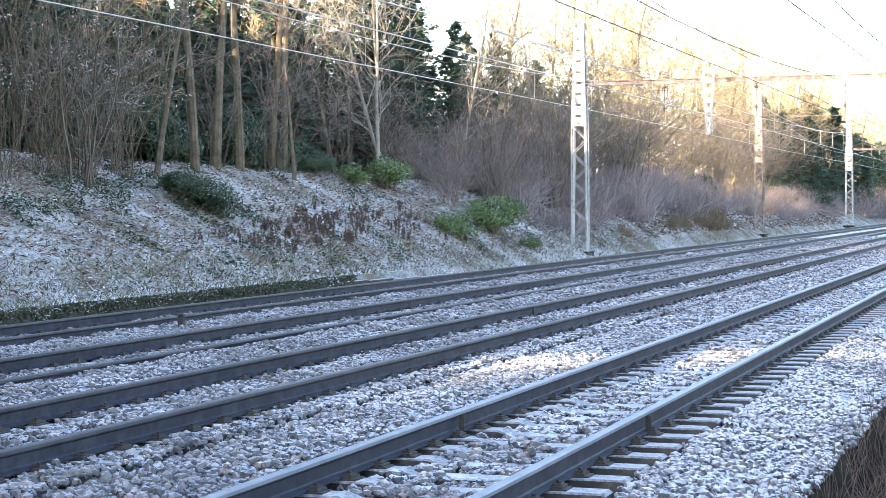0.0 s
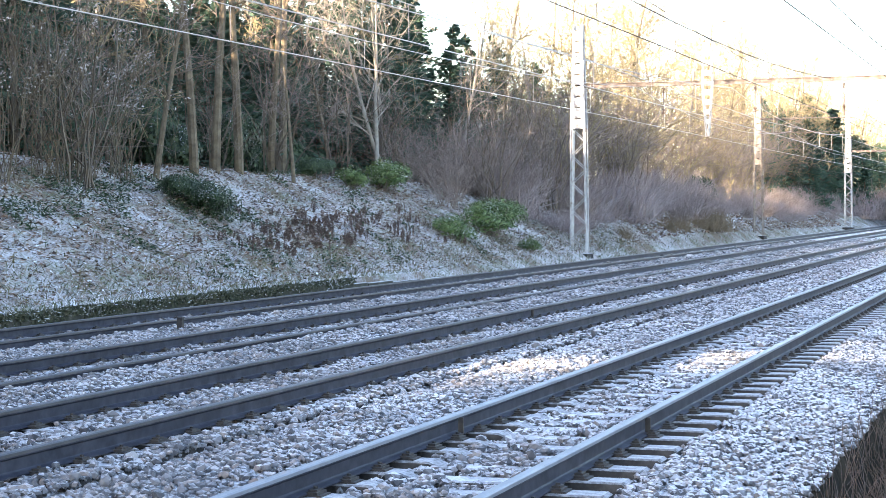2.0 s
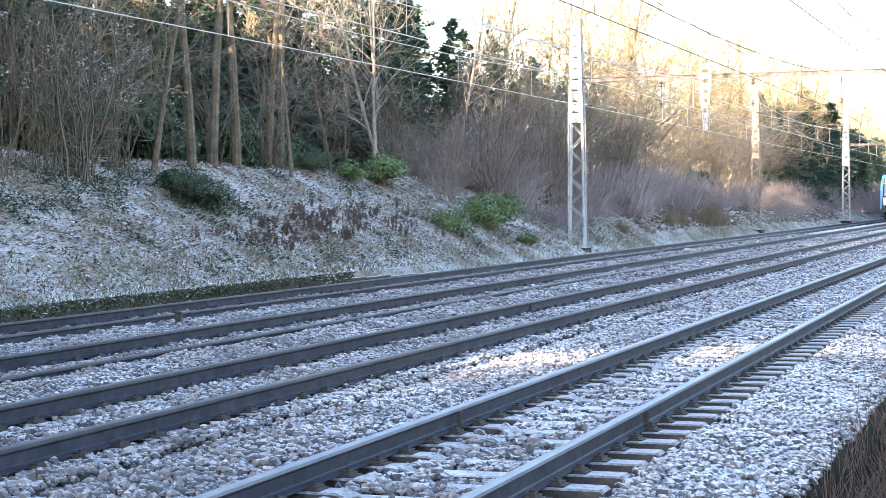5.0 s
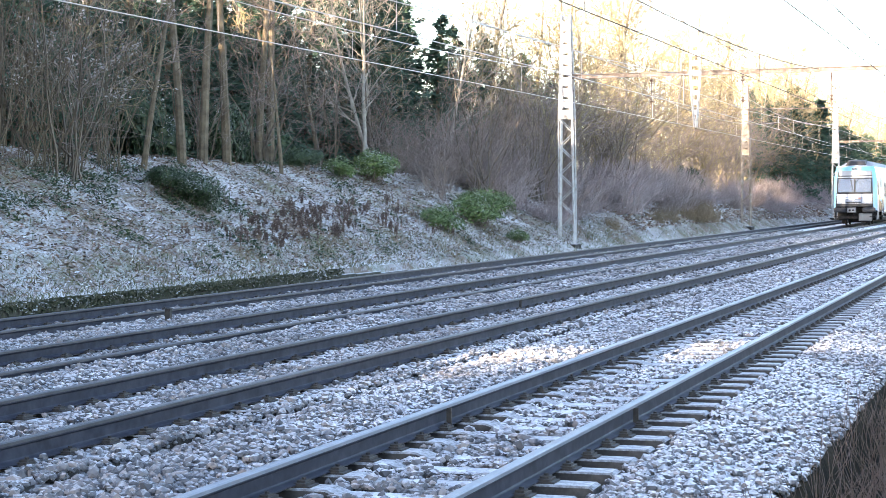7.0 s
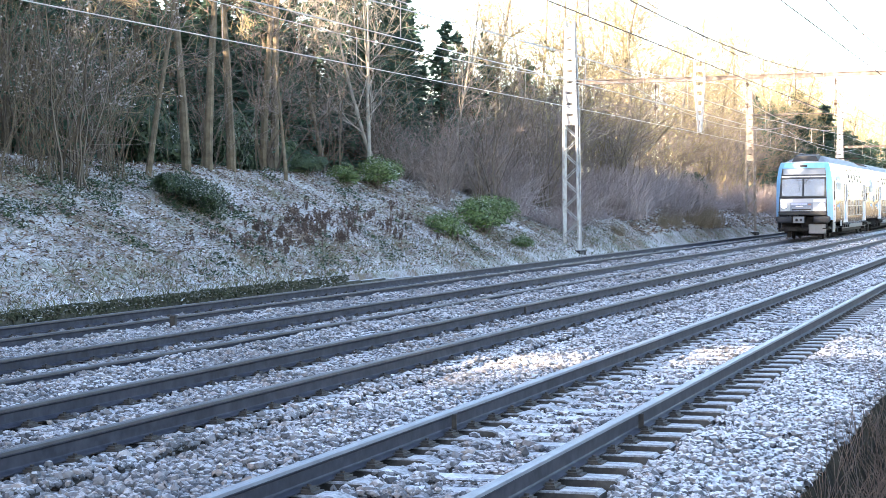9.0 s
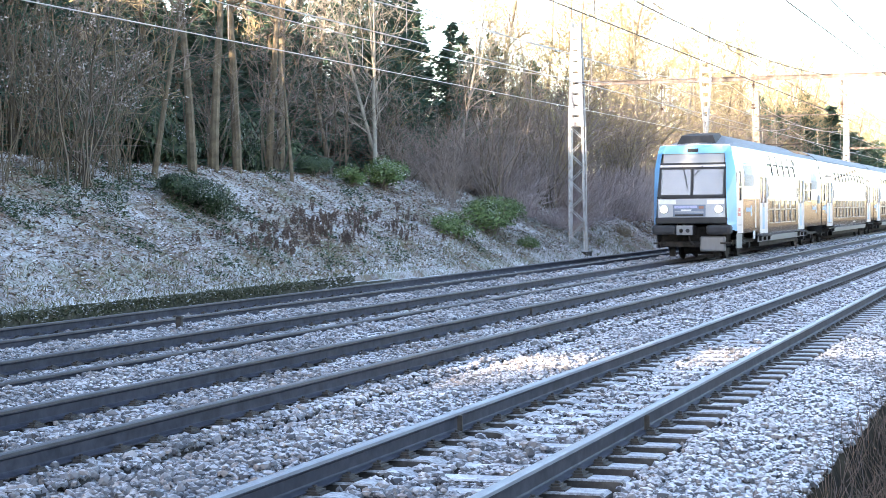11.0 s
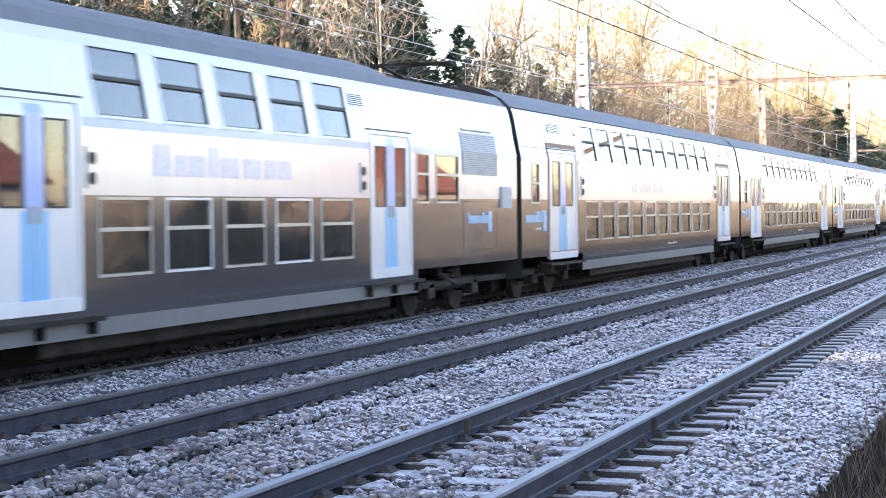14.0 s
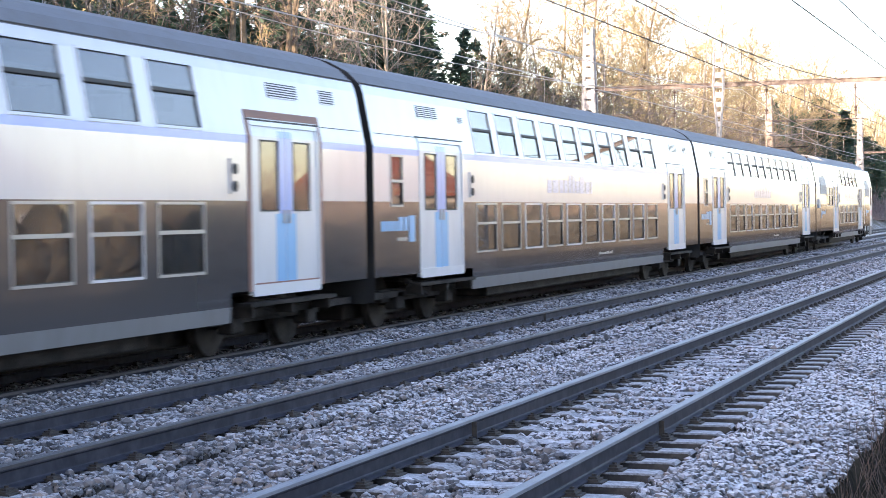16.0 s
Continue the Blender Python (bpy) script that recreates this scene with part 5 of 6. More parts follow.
def passenger_door(car, x0, x1, s, worn=False):
    """A two-leaf door with a pane in each leaf, its frame, step and header."""
    d = part("door", ring(Pile(), x0, x1, 0.86, 3.0, 0.06, -0.05, 0.012, s), M_DOOR, car, "white double door with blue middle")
    mid = (x0 + x1) / 2
    wide = (x1 - x0) / 2
    for a, b, inner in ((x0, mid - 0.008, 1), (mid + 0.008, x1, -1)):
        pa, pb = a + wide * 0.24, b - wide * 0.24
        leaf = Pile()
        for c, e, z0, z1 in ((a, b, 0.86, 1.9), (a, b, 2.8, 3.0), (a, pa, 1.9, 2.8), (pb, b, 1.9, 2.8)):
            slab(leaf, c, e, z0, z1, -0.035, -0.012, s)
        leaf_ob = part("door_leaf", leaf, M_DOOR, d)
        c, e = (b - wide * 0.3, b) if inner > 0 else (a, a + wide * 0.3)
        part("blue_panel", slab(Pile(), c, e, 0.9, 1.85, -0.011, -0.008, s), M_BLUE, d, "sky-blue door edge")
        c, e = (b - wide * 0.2, b) if inner > 0 else (a, a + wide * 0.2)
        part("blue_panel", slab(Pile(), c, e, 1.85, 2.95, -0.011, -0.0085, s), M_LILAC, d, "lilac door edge")
        part("door_pane", slab(Pile(), pa, pb, 1.9, 2.8, -0.03, -0.022, s), M_GLASS, d, "tinted glass pane")
        part("pane_seal", ring(Pile(), pa, pb, 1.9, 2.8, 0.02, -0.014, -0.004, s), M_RUBBER, d)
        hx = b - 0.07 if inner > 0 else a + 0.07
        part("handle", slab(Pile(), hx - 0.025, hx + 0.025, 1.72, 1.9, -0.01, 0.012, s), M_ALU, d)
    part("kick_plate", slab(Pile(), x0 - 0.02, x1 + 0.02, 0.78, 0.93, -0.01, 0.02, s), M_WHITE, d, "white kick plate")
    if worn:
        part("surround", ring(Pile(), x0 - 0.06, x1 + 0.06, 0.95, 3.1, 0.1, 0.001, 0.01, s), M_SURROUND, d, "rust-brown door surround")
    part("header", slab(Pile(), x0 - 0.15, x1 + 0.15, 3.062, 3.084, -0.01, 0.014, s), M_RUBBER, d)
    part("step", Pile().box(x0 - 0.35, x1 + 0.35, min(s * 1.3, s * 1.52), max(s * 1.3, s * 1.52), 0.66, 0.71), M_BLACK, d, "black footboard")
    for xx in (x0 - 0.2, mid, x1 + 0.2):
        part("bracket", Pile().box(xx - 0.03, xx + 0.03, min(s * 1.2, s * 1.48), max(s * 1.2, s * 1.48), 0.52, 0.66), M_BLACK, d)
    return d


def bogie(car, x):
    """Two axles in a frame with springs and axle boxes."""
    b = part("bogie", Pile().box(x - 1.75, x + 1.75, -1.08, -0.9, 0.42, 0.62, 0.03).box(x - 1.75, x + 1.75, 0.9, 1.08, 0.42, 0.62, 0.03)
             .box(x - 0.3, x + 0.3, -1.0, 1.0, 0.45, 0.7), M_BLACK, car, "black bogie frame caked with brake dust")
    for dx in (-1.2, 1.2):
        w = Pile()
        for s in (-1, 1):
            w.tube([(x + dx, s * 0.8, 0.44), (x + dx, s * 0.72, 0.44)], [0.43, 0.455], 24)
            w.tube([(x + dx, s * 0.69, 0.44), (x + dx, s * 0.72, 0.44)], 0.48, 24)
        w.tube([(x + dx, -1.0, 0.44), (x + dx, 1.0, 0.44)], 0.085, 10)
        part("wheelset", w, M_BLACK, b)
        for s in (-1, 1):
            part("axle_box", Pile().box(x + dx - 0.17, x + dx + 0.17, min(s * 0.98, s * 1.2), max(s * 0.98, s * 1.2), 0.3, 0.6, 0.03), M_BLACK, b)
    for dx in (-0.45, 0.45):
        for s in (-1, 1):
            p = Pile()
            for i in range(5):
                p.tube([(x + dx, s * 1.0, 0.6 + i * 0.05), (x + dx, s * 1.0, 0.63 + i * 0.05)], 0.12, 10)
            part("spring", p, M_CLIP, b)
    for s in (-1, 1):
        part("damper", Pile().tube([(x - 0.9, s * 1.18, 0.75), (x + 0.1, s * 1.18, 0.5)], 0.045, 8), M_BLACK, b)


def saloon(car, x0, x1):
    """Floors, ceiling and rows of seats that show dimly through the panes."""
    part("floor_panel", Pile().box(x0, x1, -1.3, 1.3, 0.62, 0.67), M_BLACK, car)
    part("deck", Pile().box(x0, x1, -1.33, 1.33, 2.2, 2.3), M_LINING, car, "tan deck lining")
    part("ceiling_lining", Pile().box(x0, x1, -1.0, 1.0, 3.95, 3.98), M_LINING, car)
    x = x0 + 0.6
    while x < x1 - 0.5:
        p = Pile()
        for z in (0.67, 2.3):
            for ya, yb in ((-1.25, -0.35), (0.35, 1.25)):
                if z > 2:
                    ya, yb = ya * 0.86, yb * 0.86
                p.box(x, x + 0.5, ya, yb, z + 0.3, z + 0.45)
                p.box(x - 0.05, x + 0.06, ya, yb, z + 0.4, z + 0.95, 0.03)
        part("seat_row", p, M_SEAT, car, "dark red upholstered seats")
        x += 0.775


def louvre(car, x0, x1, z0, z1, s, mat, rows, fill=0.45):
    v = part("louvre", slab(Pile(), x0, x1, z0, z1, 0.0, 0.004, s), M_RUBBER, car)
    h = (z1 - z0) / rows
    for i in range(rows):
        part("louvre_slat", slab(Pile(), x0, x1, z0 + i * h, z0 + i * h + h * fill, 0.004, 0.014, s), mat, v)


def bars(car, name, x0, x1, z0, z1, s, mat, n, label):
    """Lettering too small to read, as short bars."""
    rng = random.Random(int(x0 * 100))
    p, x = Pile(), x0
    while x < x1:
        w = (x1 - x0) / n * rng.uniform(0.5, 1.2)
        slab(p, x, min(x + w, x1), z0, z0 + (z1 - z0) * rng.choice((0.7, 0.7, 1.0)), 0.003, 0.006, s)
        x += w * 1.25
    part(name, p, mat, car, label, kind="stuff")


def underframe(car, x0, x1):
    part("underframe", Pile().box(x0, x1, -1.2, 1.2, 0.5, 0.6), M_BLACK, car)
    # black box added to block the view through under the car
    part("dark_filler", Pile().box(x0 + 0.6, x1 - 0.6, -0.55, 0.55, 0.16, 0.5, 0.03), M_BLACK, car)
    part("equipment_box", Pile().box(x0 + 6.2, x1 - 6.2, -1.15, 1.15, 0.28, 0.52, 0.03), M_BLACK, car)


def band(x, z):
    if z > 3.78:
        return "roof"
    if z < 0.68:
        return "skirt"
    if z < 2.02:
        return "lower_side"
    if 2.76 < z < 2.86:
        return "stripe"
    return "upper_side"


CAR = 25.6


def build_trailer(m, worn=False):
    car = thing("passenger_coach", "double-deck silver and taupe passenger coach with blue doors", "railway coach", m, "coaches of the train")
    L = CAR
    doors = [(2.25, 4.35), (21.5, 23.6)]
    wins = [5.18 + 1.53 * i for i in range(10)]
    holes = [(a, b, 0.86, 3.0) for a, b in doors] + [(x, x + 1.13, z0, z1) for x in wins for z0, z1 in ((1.15, 1.97), (2.9, 3.66))] + [(0.9, 1.4, 1.97, 2.72)]
    shell(car, 0.16, L - 0.16, holes, [(0.16, 4.9), (20.8, L - 0.16)], band)
    saloon(car, 5.0, 20.5)
    underframe(car, 0.3, L - 0.3)
    for s in (-1, 1):
        for a, b in doors:
            passenger_door(car, a, b, s, worn)
        for x in wins:
            window(car, x, x + 1.13, 1.15, 1.97, 1.62, s, wins.index(x) in (2, 4, 6, 8))
            window(car, x, x + 1.13, 2.9, 3.66, 3.3, s)
        window(car, 0.9, 1.4, 1.97, 2.72, 2.32, s)
        louvre(car, 2.4, 3.4, 3.4, 3.6, s, M_SILVER, 6)
        louvre(car, 4.5, 4.75, 3.4, 3.5, s, M_SILVER, 3)
        louvre(car, 22.2, 23.2, 3.4, 3.6, s, M_SILVER, 6)
        louvre(car, 24.0, 24.5, 3.4, 3.6, s, M_SILVER, 6)
        for x in (4.85, 20.9):
            sp = part("door_signal", slab(Pile(), x - 0.1, x + 0.1, 2.1, 2.55, 0.0, 0.03, s), M_SILVER, car, "silver door-signal lamp housing")
            for z in (2.2, 2.42):
                part("signal_lens", Pile().tube([(x, s * 1.425, z), (x, s * 1.45, z)], 0.07, 12), M_RUBBER, sp)
        part("seam", slab(Pile(), 0.3, 2.1, 3.06, 3.07, 0.0, 0.004, s), M_RUBBER, car)
        part("seam", slab(Pile(), 23.8, 25.3, 3.06, 3.07, 0.0, 0.004, s), M_RUBBER, car)
        bars(car, "livery_mark", 0.45, 1.62, 1.56, 1.78, s, M_BLUE, 7, "pale blue livery lettering")
        part("livery_panel", slab(Pile(), 1.68, 1.95, 1.38, 1.8, 0.003, 0.006, s), M_BLUE, car, "pale blue livery square")
        bars(car, "livery_mark", 1.15, 1.62, 1.4, 1.48, s, M_ALU, 3, "small pale livery lettering")
        bars(car, "livery_mark", 9.8, 13.4, 2.22, 2.6, s, M_FADED, 9, "faded lilac livery lettering")
        bars(car, "data_panel", 14.0, 15.2, 0.86, 0.92, s, M_ALU, 6, "small grey data lettering")
        gut = Pile()
        gut.tube([(0.2, s * 1.18, 3.83), (L - 0.2, s * 1.18, 3.83)], 0.02, 4)
        part("gutter", gut, M_ROOF, car)
    for x in (3.0, L - 3.0):
        bogie(car, x)
    part("gangway", Pile().box(-0.16, 0.17, -0.75, 0.75, 0.85, 3.2), M_RUBBER, car, "black rubber gangway")
    return car


def build_motor(m):
    car = thing("driving_coach", "double-deck driving coach with a sky-blue framed cab front", "railway coach", m, "coaches of the train")
    L = 24.05
    doors = [(5.8, 7.52), (16.15, 17.87)]
    wins = [7.95 + 1.56 * i for i in range(5)]
    holes = [(a, b, 0.86, 3.0) for a, b in doors] + [(x, x + 1.15, z0, z1) for x in wins for z0, z1 in ((1.15, 1.97), (2.9, 3.66))]
    holes += [(2.6, 2.6, 4.32, 4.32), (17.9, 17.9, 4.32, 4.32), (1.15, 1.62, 1.97, 2.95), (18.2, 18.75, 1.97, 2.74), (19.15, 20.3, 1.97, 2.74)]

    def look_of(x, z):
        if x < 2.0 and z < 0.86:
            return ""
        if x < 2.0 and z < 3.78:
            return "nose_side"
        if (x < 2.6 and z > 3.8) or (x > 17.9 and z > 4.0):
            return ""
        return band(x, z)

    shell(car, 0.8, L - 0.16, holes, [(2.0, 5.2), (18.2, L - 0.16)], look_of)
    saloon(car, 7.6, 16.0)
    underframe(car, 0.9, L - 0.3)
    for s in (-1, 1):
        for a, b in doors:
            passenger_door(car, a, b, s)
        for x in wins:
            window(car, x, x + 1.15, 1.15, 1.97, 1.62, s, wins.index(x) in (1, 3))
            window(car, x, x + 1.15, 2.9, 3.66, 3.3, s)
        window(car, 1.15, 1.62, 1.97, 2.95, 2.4, s)
        window(car, 18.2, 18.75, 1.97, 2.74, 2.4, s)
        window(car, 19.15, 20.3, 1.97, 2.74, 2.4, s)
        for a, b in ((2.35, 4.25), (20.55, 22.6)):
            louvre(car, a, b, 2.45, 3.2, s, M_GREY, 22, 0.86)
            part("grille_rail", slab(Pile(), a + 0.15, b - 0.15, 3.24, 3.27, 0.0, 0.03, s), M_GREY, car)
            part("hatch_seam", ring(Pile(), a + 0.05, b - 0.05, 1.12, 1.96, 0.012, 0.0, 0.004, s), M_RUBBER, car)
            bars(car, "livery_mark", a + 0.3, b - 0.62, 1.58, 1.78, s, M_BLUE, 8, "pale blue livery lettering")
            part("livery_panel", slab(Pile(), b - 0.58, b - 0.36, 1.42, 1.8, 0.003, 0.006, s), M_BLUE, car, "pale blue livery square")
        part("wall_box", slab(Pile(), 22.8, 23.4, 1.85, 2.25, 0.0, 0.04, s), M_GREY, car, "grey equipment box")
        part("crew_door_seam", ring(Pile(), 4.6, 5.25, 0.95, 2.95, 0.012, 0.0, 0.004, s), M_RUBBER, car)
        part("crew_door_panel", slab(Pile(), 4.65, 4.85, 1.0, 2.8, 0.0, 0.006, s), M_WHITE, car, "white crew door edge")
        part("red_badge", slab(Pile(), 1.0, 1.46, 1.44, 1.72, 0.002, 0.005, s), M_RED, car, "red badge")
        part("badge_bar", slab(Pile(), 1.06, 1.4, 1.54, 1.59, 0.005, 0.007, s), M_WHITE, car, "white bar on the badge")
        bars(car, "data_panel", 1.0, 1.6, 1.12, 1.17, s, M_GREY, 5, "small grey data lettering")
        part("cab_step", slab(Pile(), 4.2, 4.5, 0.62, 0.9, -0.02, 0.02, s), M_WHITE, car, "pale step plate")
        part("nose_skirt", slab(Pile(), 0.85, 1.9, 0.36, 0.84, -0.06, -0.02, s), M_UNDER, car, "grey nose skirt")
        louvre(car, 15.5, 16.1, 3.4, 3.58, s, M_SILVER, 6)
        for x in (7.75, 15.75):
            sp = part("door_signal", slab(Pile(), x - 0.1, x + 0.1, 2.1, 2.55, 0.0, 0.03, s), M_SILVER, car, "silver door-signal lamp housing")
            for z in (2.2, 2.42):
                part("signal_lens", Pile().tube([(x, s * 1.425, z), (x, s * 1.45, z)], 0.07, 12), M_RUBBER, sp)
        bars(car, "livery_mark", 9.2, 13.2, 2.25, 2.62, s, M_FADED, 9, "faded lilac livery lettering")
    for x in (3.4, L - 3.4):
        bogie(car, x)
    part("gangway", Pile().box(L - 0.17, L + 0.16, -0.75, 0.75, 0.85, 3.2), M_RUBBER, car, "black rubber gangway")
    # the roof falls to the cab
    rz = [z for z in SIDE_Z if z >= 3.8]
    ry = [side_y(z) for z in rz]
    arc = [(-y, z) for y, z in zip(ry, rz)] + [(y, z) for y, z in list(zip(ry, rz))[-2::-1]]
    lo = [(0.8, y, 3.8 + (z - 3.8) * 0.16) for y, z in arc]
    hi = [(2.6, y, z) for y, z in arc]
    k = len(arc)
    part("cab_roof", Pile().add(lo + hi, [(i, i + 1, k + i + 1, k + i) for i in range(k - 1)]), M_ROOF, car, "slate grey roof sloping to the cab")
    # roof equipment
    fair = Pile()
    fair.add([(1.0, -0.68, 3.86), (1.0, 0.68, 3.86), (1.12, 0.53, 4.18), (1.12, -0.53, 4.18), (2.7, -0.68, 4.0), (2.7, 0.68, 4.0), (2.5, 0.53, 4.3), (2.5, -0.53, 4.3)],
             [(0, 1, 2, 3), (4, 7, 6, 5), (0, 3, 7, 4), (1, 5, 6, 2), (3, 2, 6, 7)])
    part("roof_fairing", fair, M_BUFFER, car, "dark roof fairing over the cab")
    part("pantograph_well", Pile().box(17.85, L - 0.16, -1.0, 1.0, 3.95, 4.0), M_ROOF, car, "sunken dark pantograph deck")
    arc_v = [(17.9, -y, z) for y, z in zip(SIDE_Y, SIDE_Z) if z >= 4.0] + [(17.9, y, z) for y, z in list(zip(SIDE_Y, SIDE_Z))[-2::-1] if z >= 4.0]
    part("roof_step", Pile().add(arc_v, None, [(0, i, i + 1) for i in range(1, len(arc_v) - 1)]), M_ROOF, car)
    pan = part("pantograph", Pile().tube([(21.8, 0, 4.2), (20.4, 0, 4.36)], 0.03, 6).tube([(20.4, 0, 4.36), (21.9, 0, 4.5)], 0.025, 6), M_BLACK, car, "folded dark pantograph")
    part("collector_head", Pile().box(21.75, 22.05, -0.8, 0.8, 4.5, 4.55), M_BLACK, pan)
    for dx in (20.2, 22.8):
        for s in (-1, 1):
            p = Pile()
            for i in range(4):
                p.tube([(dx, s * 0.5, 4.0 + i * 0.05), (dx, s * 0.5, 4.03 + i * 0.05)], [0.08, 0.05], 8)
            part("roof_insulator", p, M_INSULATOR, pan)
    # cab front: a blue frame drawn forward from the body section
    zs = [1.02, 1.25, 2.05, 3.0, 3.55, 3.82]
    fx = [0.0, 0.0, 0.03, 0.29, 0.43, 0.52]
    fy = [1.22, 1.2, 1.16, 1.12, 1.06, 0.92]
    bz = [0.95, 1.25, 2.05, 3.0, 3.6, 3.84]
    p, p2 = Pile(), Pile()
    for s in (-1, 1):
        for i in range(5):
            a = [(fx[i], s * fy[i], zs[i]), (0.68, s * side_y(bz[i]), bz[i]), (0.68, s * side_y(bz[i + 1]), bz[i + 1]), (fx[i + 1], s * fy[i + 1], zs[i + 1])]
            p.add(a, [(0, 1, 2, 3) if s < 0 else (3, 2, 1, 0)])
            b = [a[1], (0.84, s * side_y(bz[i]), bz[i]), (0.84, s * side_y(bz[i + 1]), bz[i + 1]), a[2]]
            p2.add(b, [(0, 1, 2, 3) if s < 0 else (3, 2, 1, 0)])
    p.add([(fx[5], -fy[5], zs[5]), (0.68, -side_y(3.84), 3.84), (0.68, side_y(3.84), 3.84), (fx[5], fy[5], zs[5])], [(0, 1, 2, 3)])
    p2.add([(0.68, -side_y(3.84), 3.84), (0.84, -side_y(3.84), 3.85), (0.84, 0, 3.9), (0.84, side_y(3.84), 3.85), (0.68, side_y(3.84), 3.84)], [(0, 1, 2, 3)], [(0, 3, 4)])
    p.add([(fx[4], -fy[4], zs[4]), (fx[4], fy[4], zs[4]), (fx[5], fy[5], zs[5]), (fx[5], -fy[5], zs[5])], [(0, 1, 2, 3)])
    front = part("cab_front", p, M_BLUE, car, "sky-blue cab front frame")
    part("cab_corner", p2, M_WHITE, front)

    def face(q, y0, y1, z0, z1, o0, o1):
        f = lambda z: float(np.interp(z, zs, fx))
        v = [(f(z) + o, y, z) for y in (y0, y1) for o in (o0, o1) for z in (z0, z1)]
        return q.add(v, [(0, 1, 3, 2), (4, 6, 7, 5), (0, 4, 5, 1), (2, 3, 7, 6), (0, 2, 6, 4), (1, 5, 7, 3)])

    part("face_panel", face(Pile(), -1.16, 1.16, 2.06, 2.12, 0.0, 0.06), M_RUBBER, front)
    back = Pile()
    face(back, -1.13, 1.13, 1.3, 2.04, 0.0, 0.08)
    part("lamp_panel", back, M_GREY, front, "pale grey lamp panel")
    part("cab_back", Pile().box(0.7, 0.74, -1.1, 1.1, 1.3, 3.7), M_LINING, front)
    part("cab_desk", Pile().box(0.2, 0.7, -1.05, 1.05, 1.9, 2.15), M_BLACK, front)
    for a, b in ((-1.04, -0.03), (0.03, 1.04)):
        w = part("windscreen", face(Pile(), a, b, 2.17, 3.03, 0.0, 0.012), M_SCREEN, front, "large windscreen pane")
    fr = Pile()
    for y0, y1, z0, z1 in ((-1.12, 1.12, 2.1, 2.17), (-1.12, 1.12, 3.03, 3.1), (-1.12, -1.04, 2.17, 3.03), (1.04, 1.12, 2.17, 3.03), (-0.045, 0.045, 2.17, 3.03), (-1.1, 1.1, 3.17, 3.24)):
        face(fr, y0, y1, z0, z1, -0.025, 0.03)
    part("windscreen_frame", fr, M_RUBBER, front)
    part("wiper_rail", face(Pile(), -1.08, 1.08, 3.1, 3.17, -0.03, 0.03), M_ALU, front, "bright rail over the windscreen")
    part("destination_board", face(Pile(), -1.04, 1.0, 3.24, 3.53, -0.012, 0.03), M_BOARD, front, "blank grey destination board")
    part("roof_light", face(Pile(), -0.16, 0.2, 3.6, 3.72, -0.02, 0.0), M_RUBBER, front)
    for s in (-1, 1):
        wp = Pile().tube([(0.28, s * 0.35, 3.14), (0.17, s * 0.12 + 0.1, 2.75), (0.08, s * 0.1 + 0.05, 2.4)], 0.014, 5)
        part("wiper", wp, M_RUBBER, front)
        part("marker_lamp", face(Pile(), min(s * 0.52, s * 1.1), max(s * 0.52, s * 1.1), 1.86, 2.0, -0.015, 0.0), M_WHITE, front, "white marker lamp strip")
        h = part("headlamp", Pile().tube([(0.02, s * 0.92, 1.69), (-0.02, s * 0.92, 1.69)], [0.15, 0.13], 20), M_ALU, front)
        part("bulb", Pile().tube([(-0.021, s * 0.92, 1.69), (-0.028, s * 0.92, 1.69)], 0.105, 20), M_LAMP, h, "lit headlamp")
        part("buffer_box", Pile().box(-0.12, 0.4, min(s * 0.5, s * 1.32), max(s * 0.5, s * 1.32), 0.84, 1.17, 0.1), M_BUFFER, front, "dark rounded buffer box")
        part("low_step", Pile().box(0.05, 0.4, min(s * 0.95, s * 1.3), max(s * 0.95, s * 1.3), 0.52, 0.58), M_BLACK, front)
    part("centre_panel", face(Pile(), -0.48, 0.62, 1.44, 1.84, -0.008, 0.0), M_CENTRE, front, "dark blue-grey centre panel")
    part("blue_badge", face(Pile(), -0.2, 0.58, 1.72, 1.81, -0.014, -0.008), M_FADED, front, "muted blue livery badge")
    part("red_badge", face(Pile(), -0.42, -0.25, 1.7, 1.79, -0.014, -0.008), M_SURROUND, front, "dull red badge")
    part("badge_text", face(Pile(), 0.0, 0.35, 1.64, 1.68, -0.012, -0.008), M_WHITE, front, "small white lettering bar")
    for z in (1.56, 1.61):
        part("panel_rib", face(Pile(), -0.4, 0.55, z, z + 0.018, -0.012, -0.008), M_GREY, front)
    part("grille_slot", face(Pile(), -0.4, 0.55, 1.46, 1.52, -0.016, -0.008), M_RUBBER, front)
    part("bumper", Pile().box(-0.1, 0.5, -1.2, 1.2, 1.2, 1.42, 0.04), M_RUBBER, front, "black bumper beam")
    cp = part("coupler", Pile().box(-0.42, 0.3, -0.12, 0.42, 0.82, 1.16, 0.04), M_BLACK, front, "automatic coupler")
    part("coupler_face", Pile().box(-0.45, -0.42, -0.12, 0.42, 0.84, 1.15, 0.01), M_UNDER, cp, "pale worn coupler face")
    part("coupler_cone", Pile().tube([(-0.45, 0.26, 0.98), (-0.56, 0.26, 0.98)], [0.07, 0.03], 10), M_BLACK, cp)
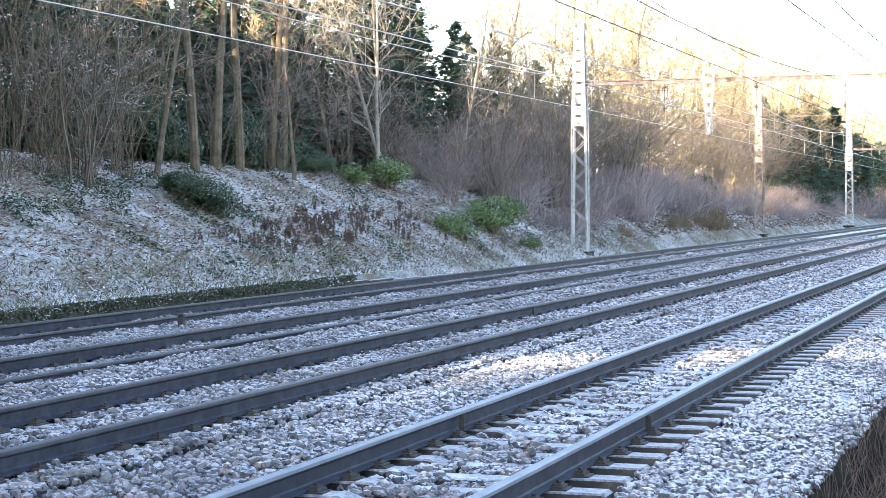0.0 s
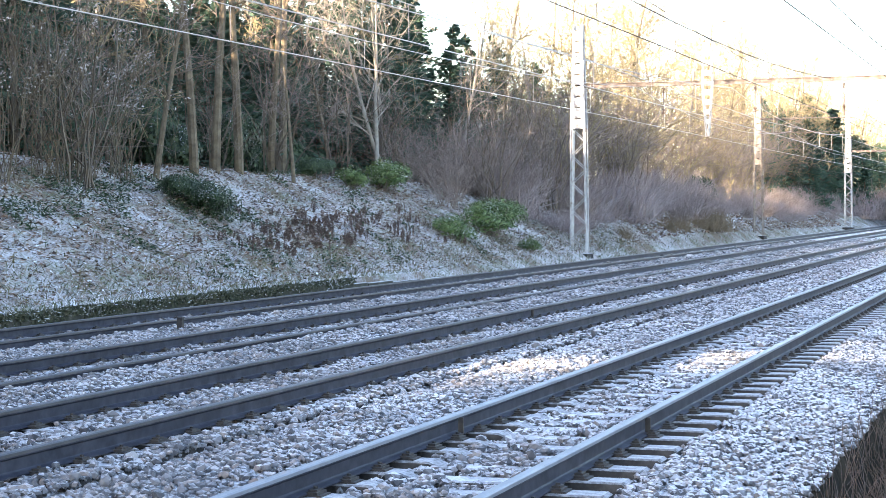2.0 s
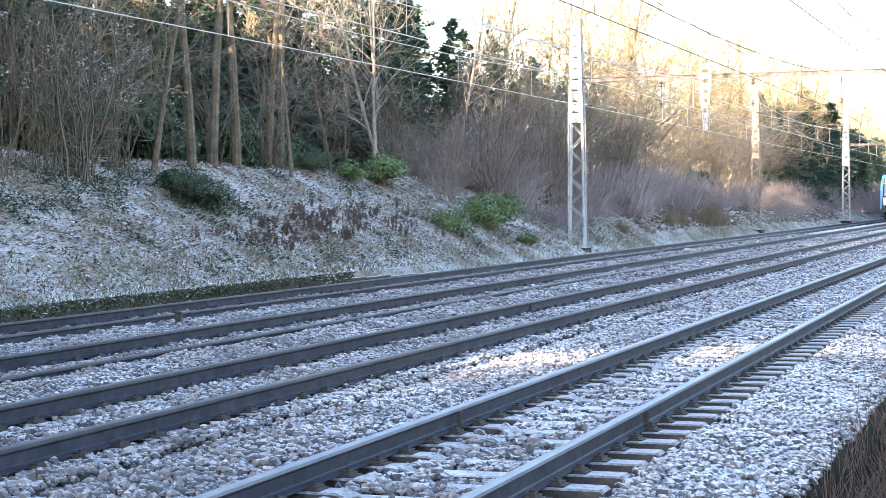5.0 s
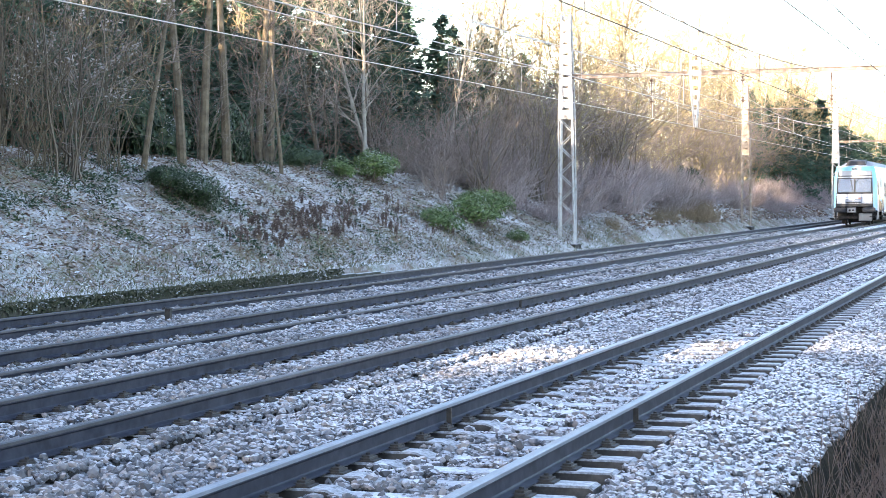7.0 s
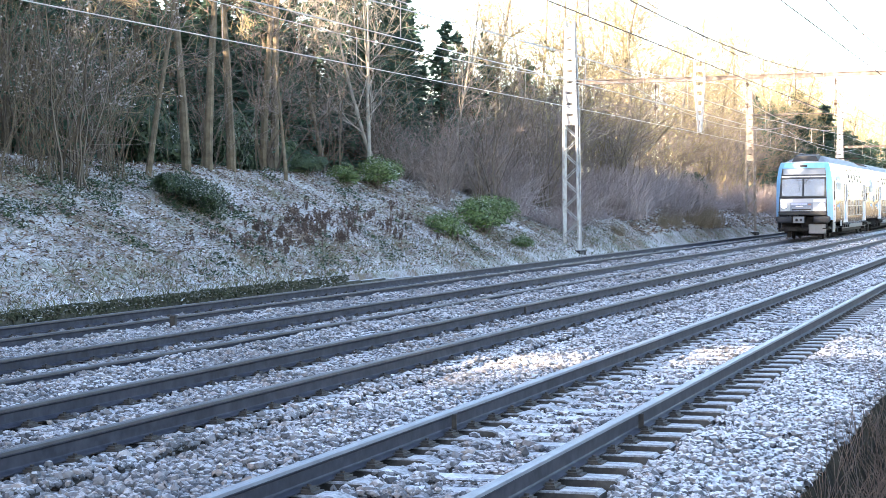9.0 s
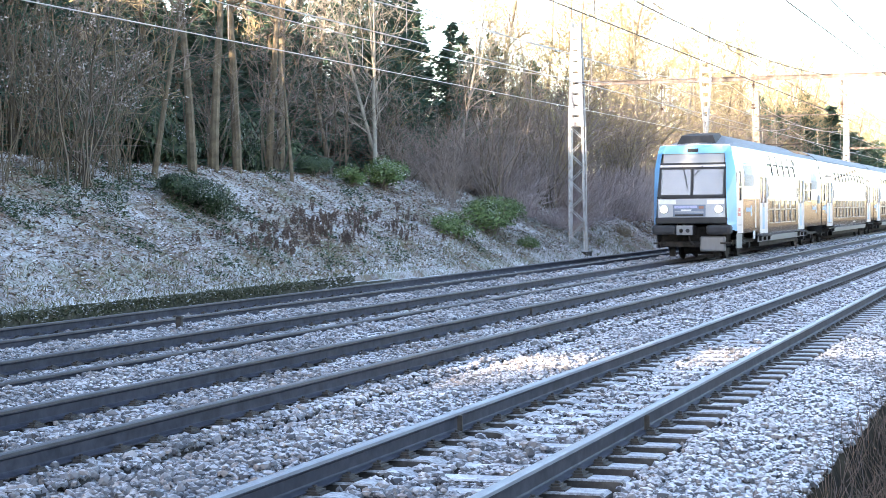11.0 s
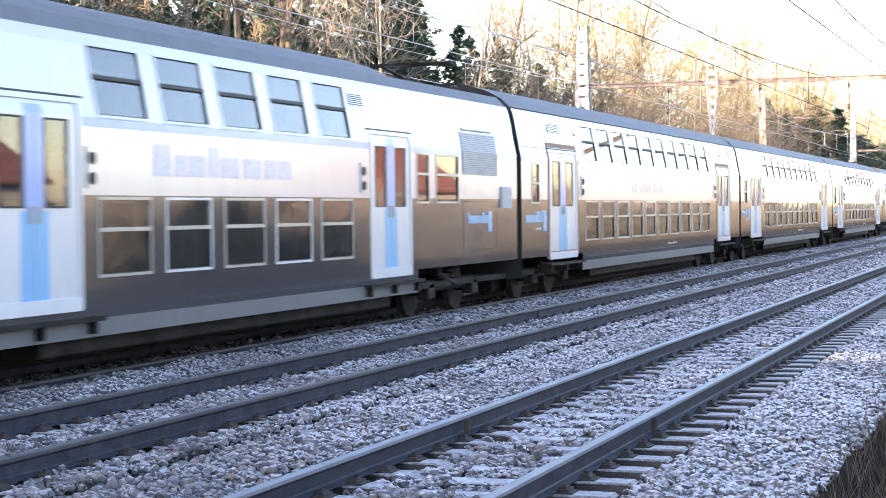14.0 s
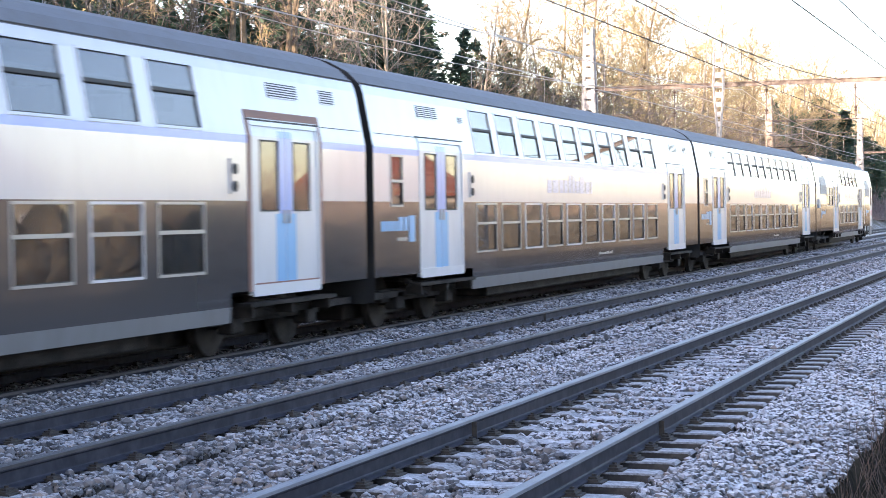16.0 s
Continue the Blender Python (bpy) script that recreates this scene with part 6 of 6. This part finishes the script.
    part("coupler_socket", Pile().tube([(-0.452, 0.04, 0.98), (-0.458, 0.04, 0.98)], 0.07, 10), M_RUBBER, cp)
    part("hose", Pile().tube([(-0.2, 0.05, 0.85), (-0.25, 0.0, 0.62), (-0.1, -0.1, 0.5)], 0.03, 6), M_BLACK, cp)
    part("obstacle_deflector", Pile().box(0.1, 0.35, -1.1, -0.25, 0.28, 0.78, 0.06), M_UNDER, front, "grey obstacle deflector")
    part("nose_underframe", Pile().box(0.45, 1.2, -1.1, 1.1, 0.45, 1.1), M_BLACK, front)
    for y in (-0.75, 0.75):
        part("rail_guard", Pile().box(0.5, 0.6, y - 0.1, y + 0.1, 0.1, 0.5, 0.02), M_BLACK, front)
    part("snow_plough", Pile().box(0.15, 0.3, -0.25, 1.1, 0.42, 0.62, 0.03), M_BLACK, front)
    return car


Z_TRAIN, Y_TRAIN = -0.095, 11.28
motor = build_motor(pose(213, Y_TRAIN, Z_TRAIN))
trailer = build_trailer(pose(213, Y_TRAIN, Z_TRAIN))
coaches = [build_trailer(pose(213, Y_TRAIN, Z_TRAIN), True), trailer, copy_thing(trailer, pose(213, Y_TRAIN, Z_TRAIN))]
tail = copy_thing(motor, pose(213, Y_TRAIN, Z_TRAIN, 0, 0, 180))

# seconds and place of the train's front along the track
TRAIN = [(0, 211.0), (2, 184.7), (4, 157.9), (5.3, 141.0), (6.5, 125.3), (7.5, 111.4), (8.5, 97.0), (9.0, 89.7), (10.3, 69.9), (11.5, 50.9), (12.0, 42.7), (12.5, 34.35), (13.0, 26.0), (13.5, 17.65), (14.0, 9.25), (14.5, 0.75), (15.0, -7.8), (15.5, -16.2), (16.0, -24.6)]


def motions():
    walk(motor, [(t, pose(x, Y_TRAIN, Z_TRAIN)) for t, x in TRAIN])
    for i, coach in enumerate(coaches):
        walk(coach, [(t, pose(x + 24.05 + CAR * i, Y_TRAIN, Z_TRAIN)) for t, x in TRAIN])
    walk(tail, [(t, pose(x + 48.1 + CAR * 3, Y_TRAIN, Z_TRAIN, 0, 0, 180)) for t, x in TRAIN])


motions()
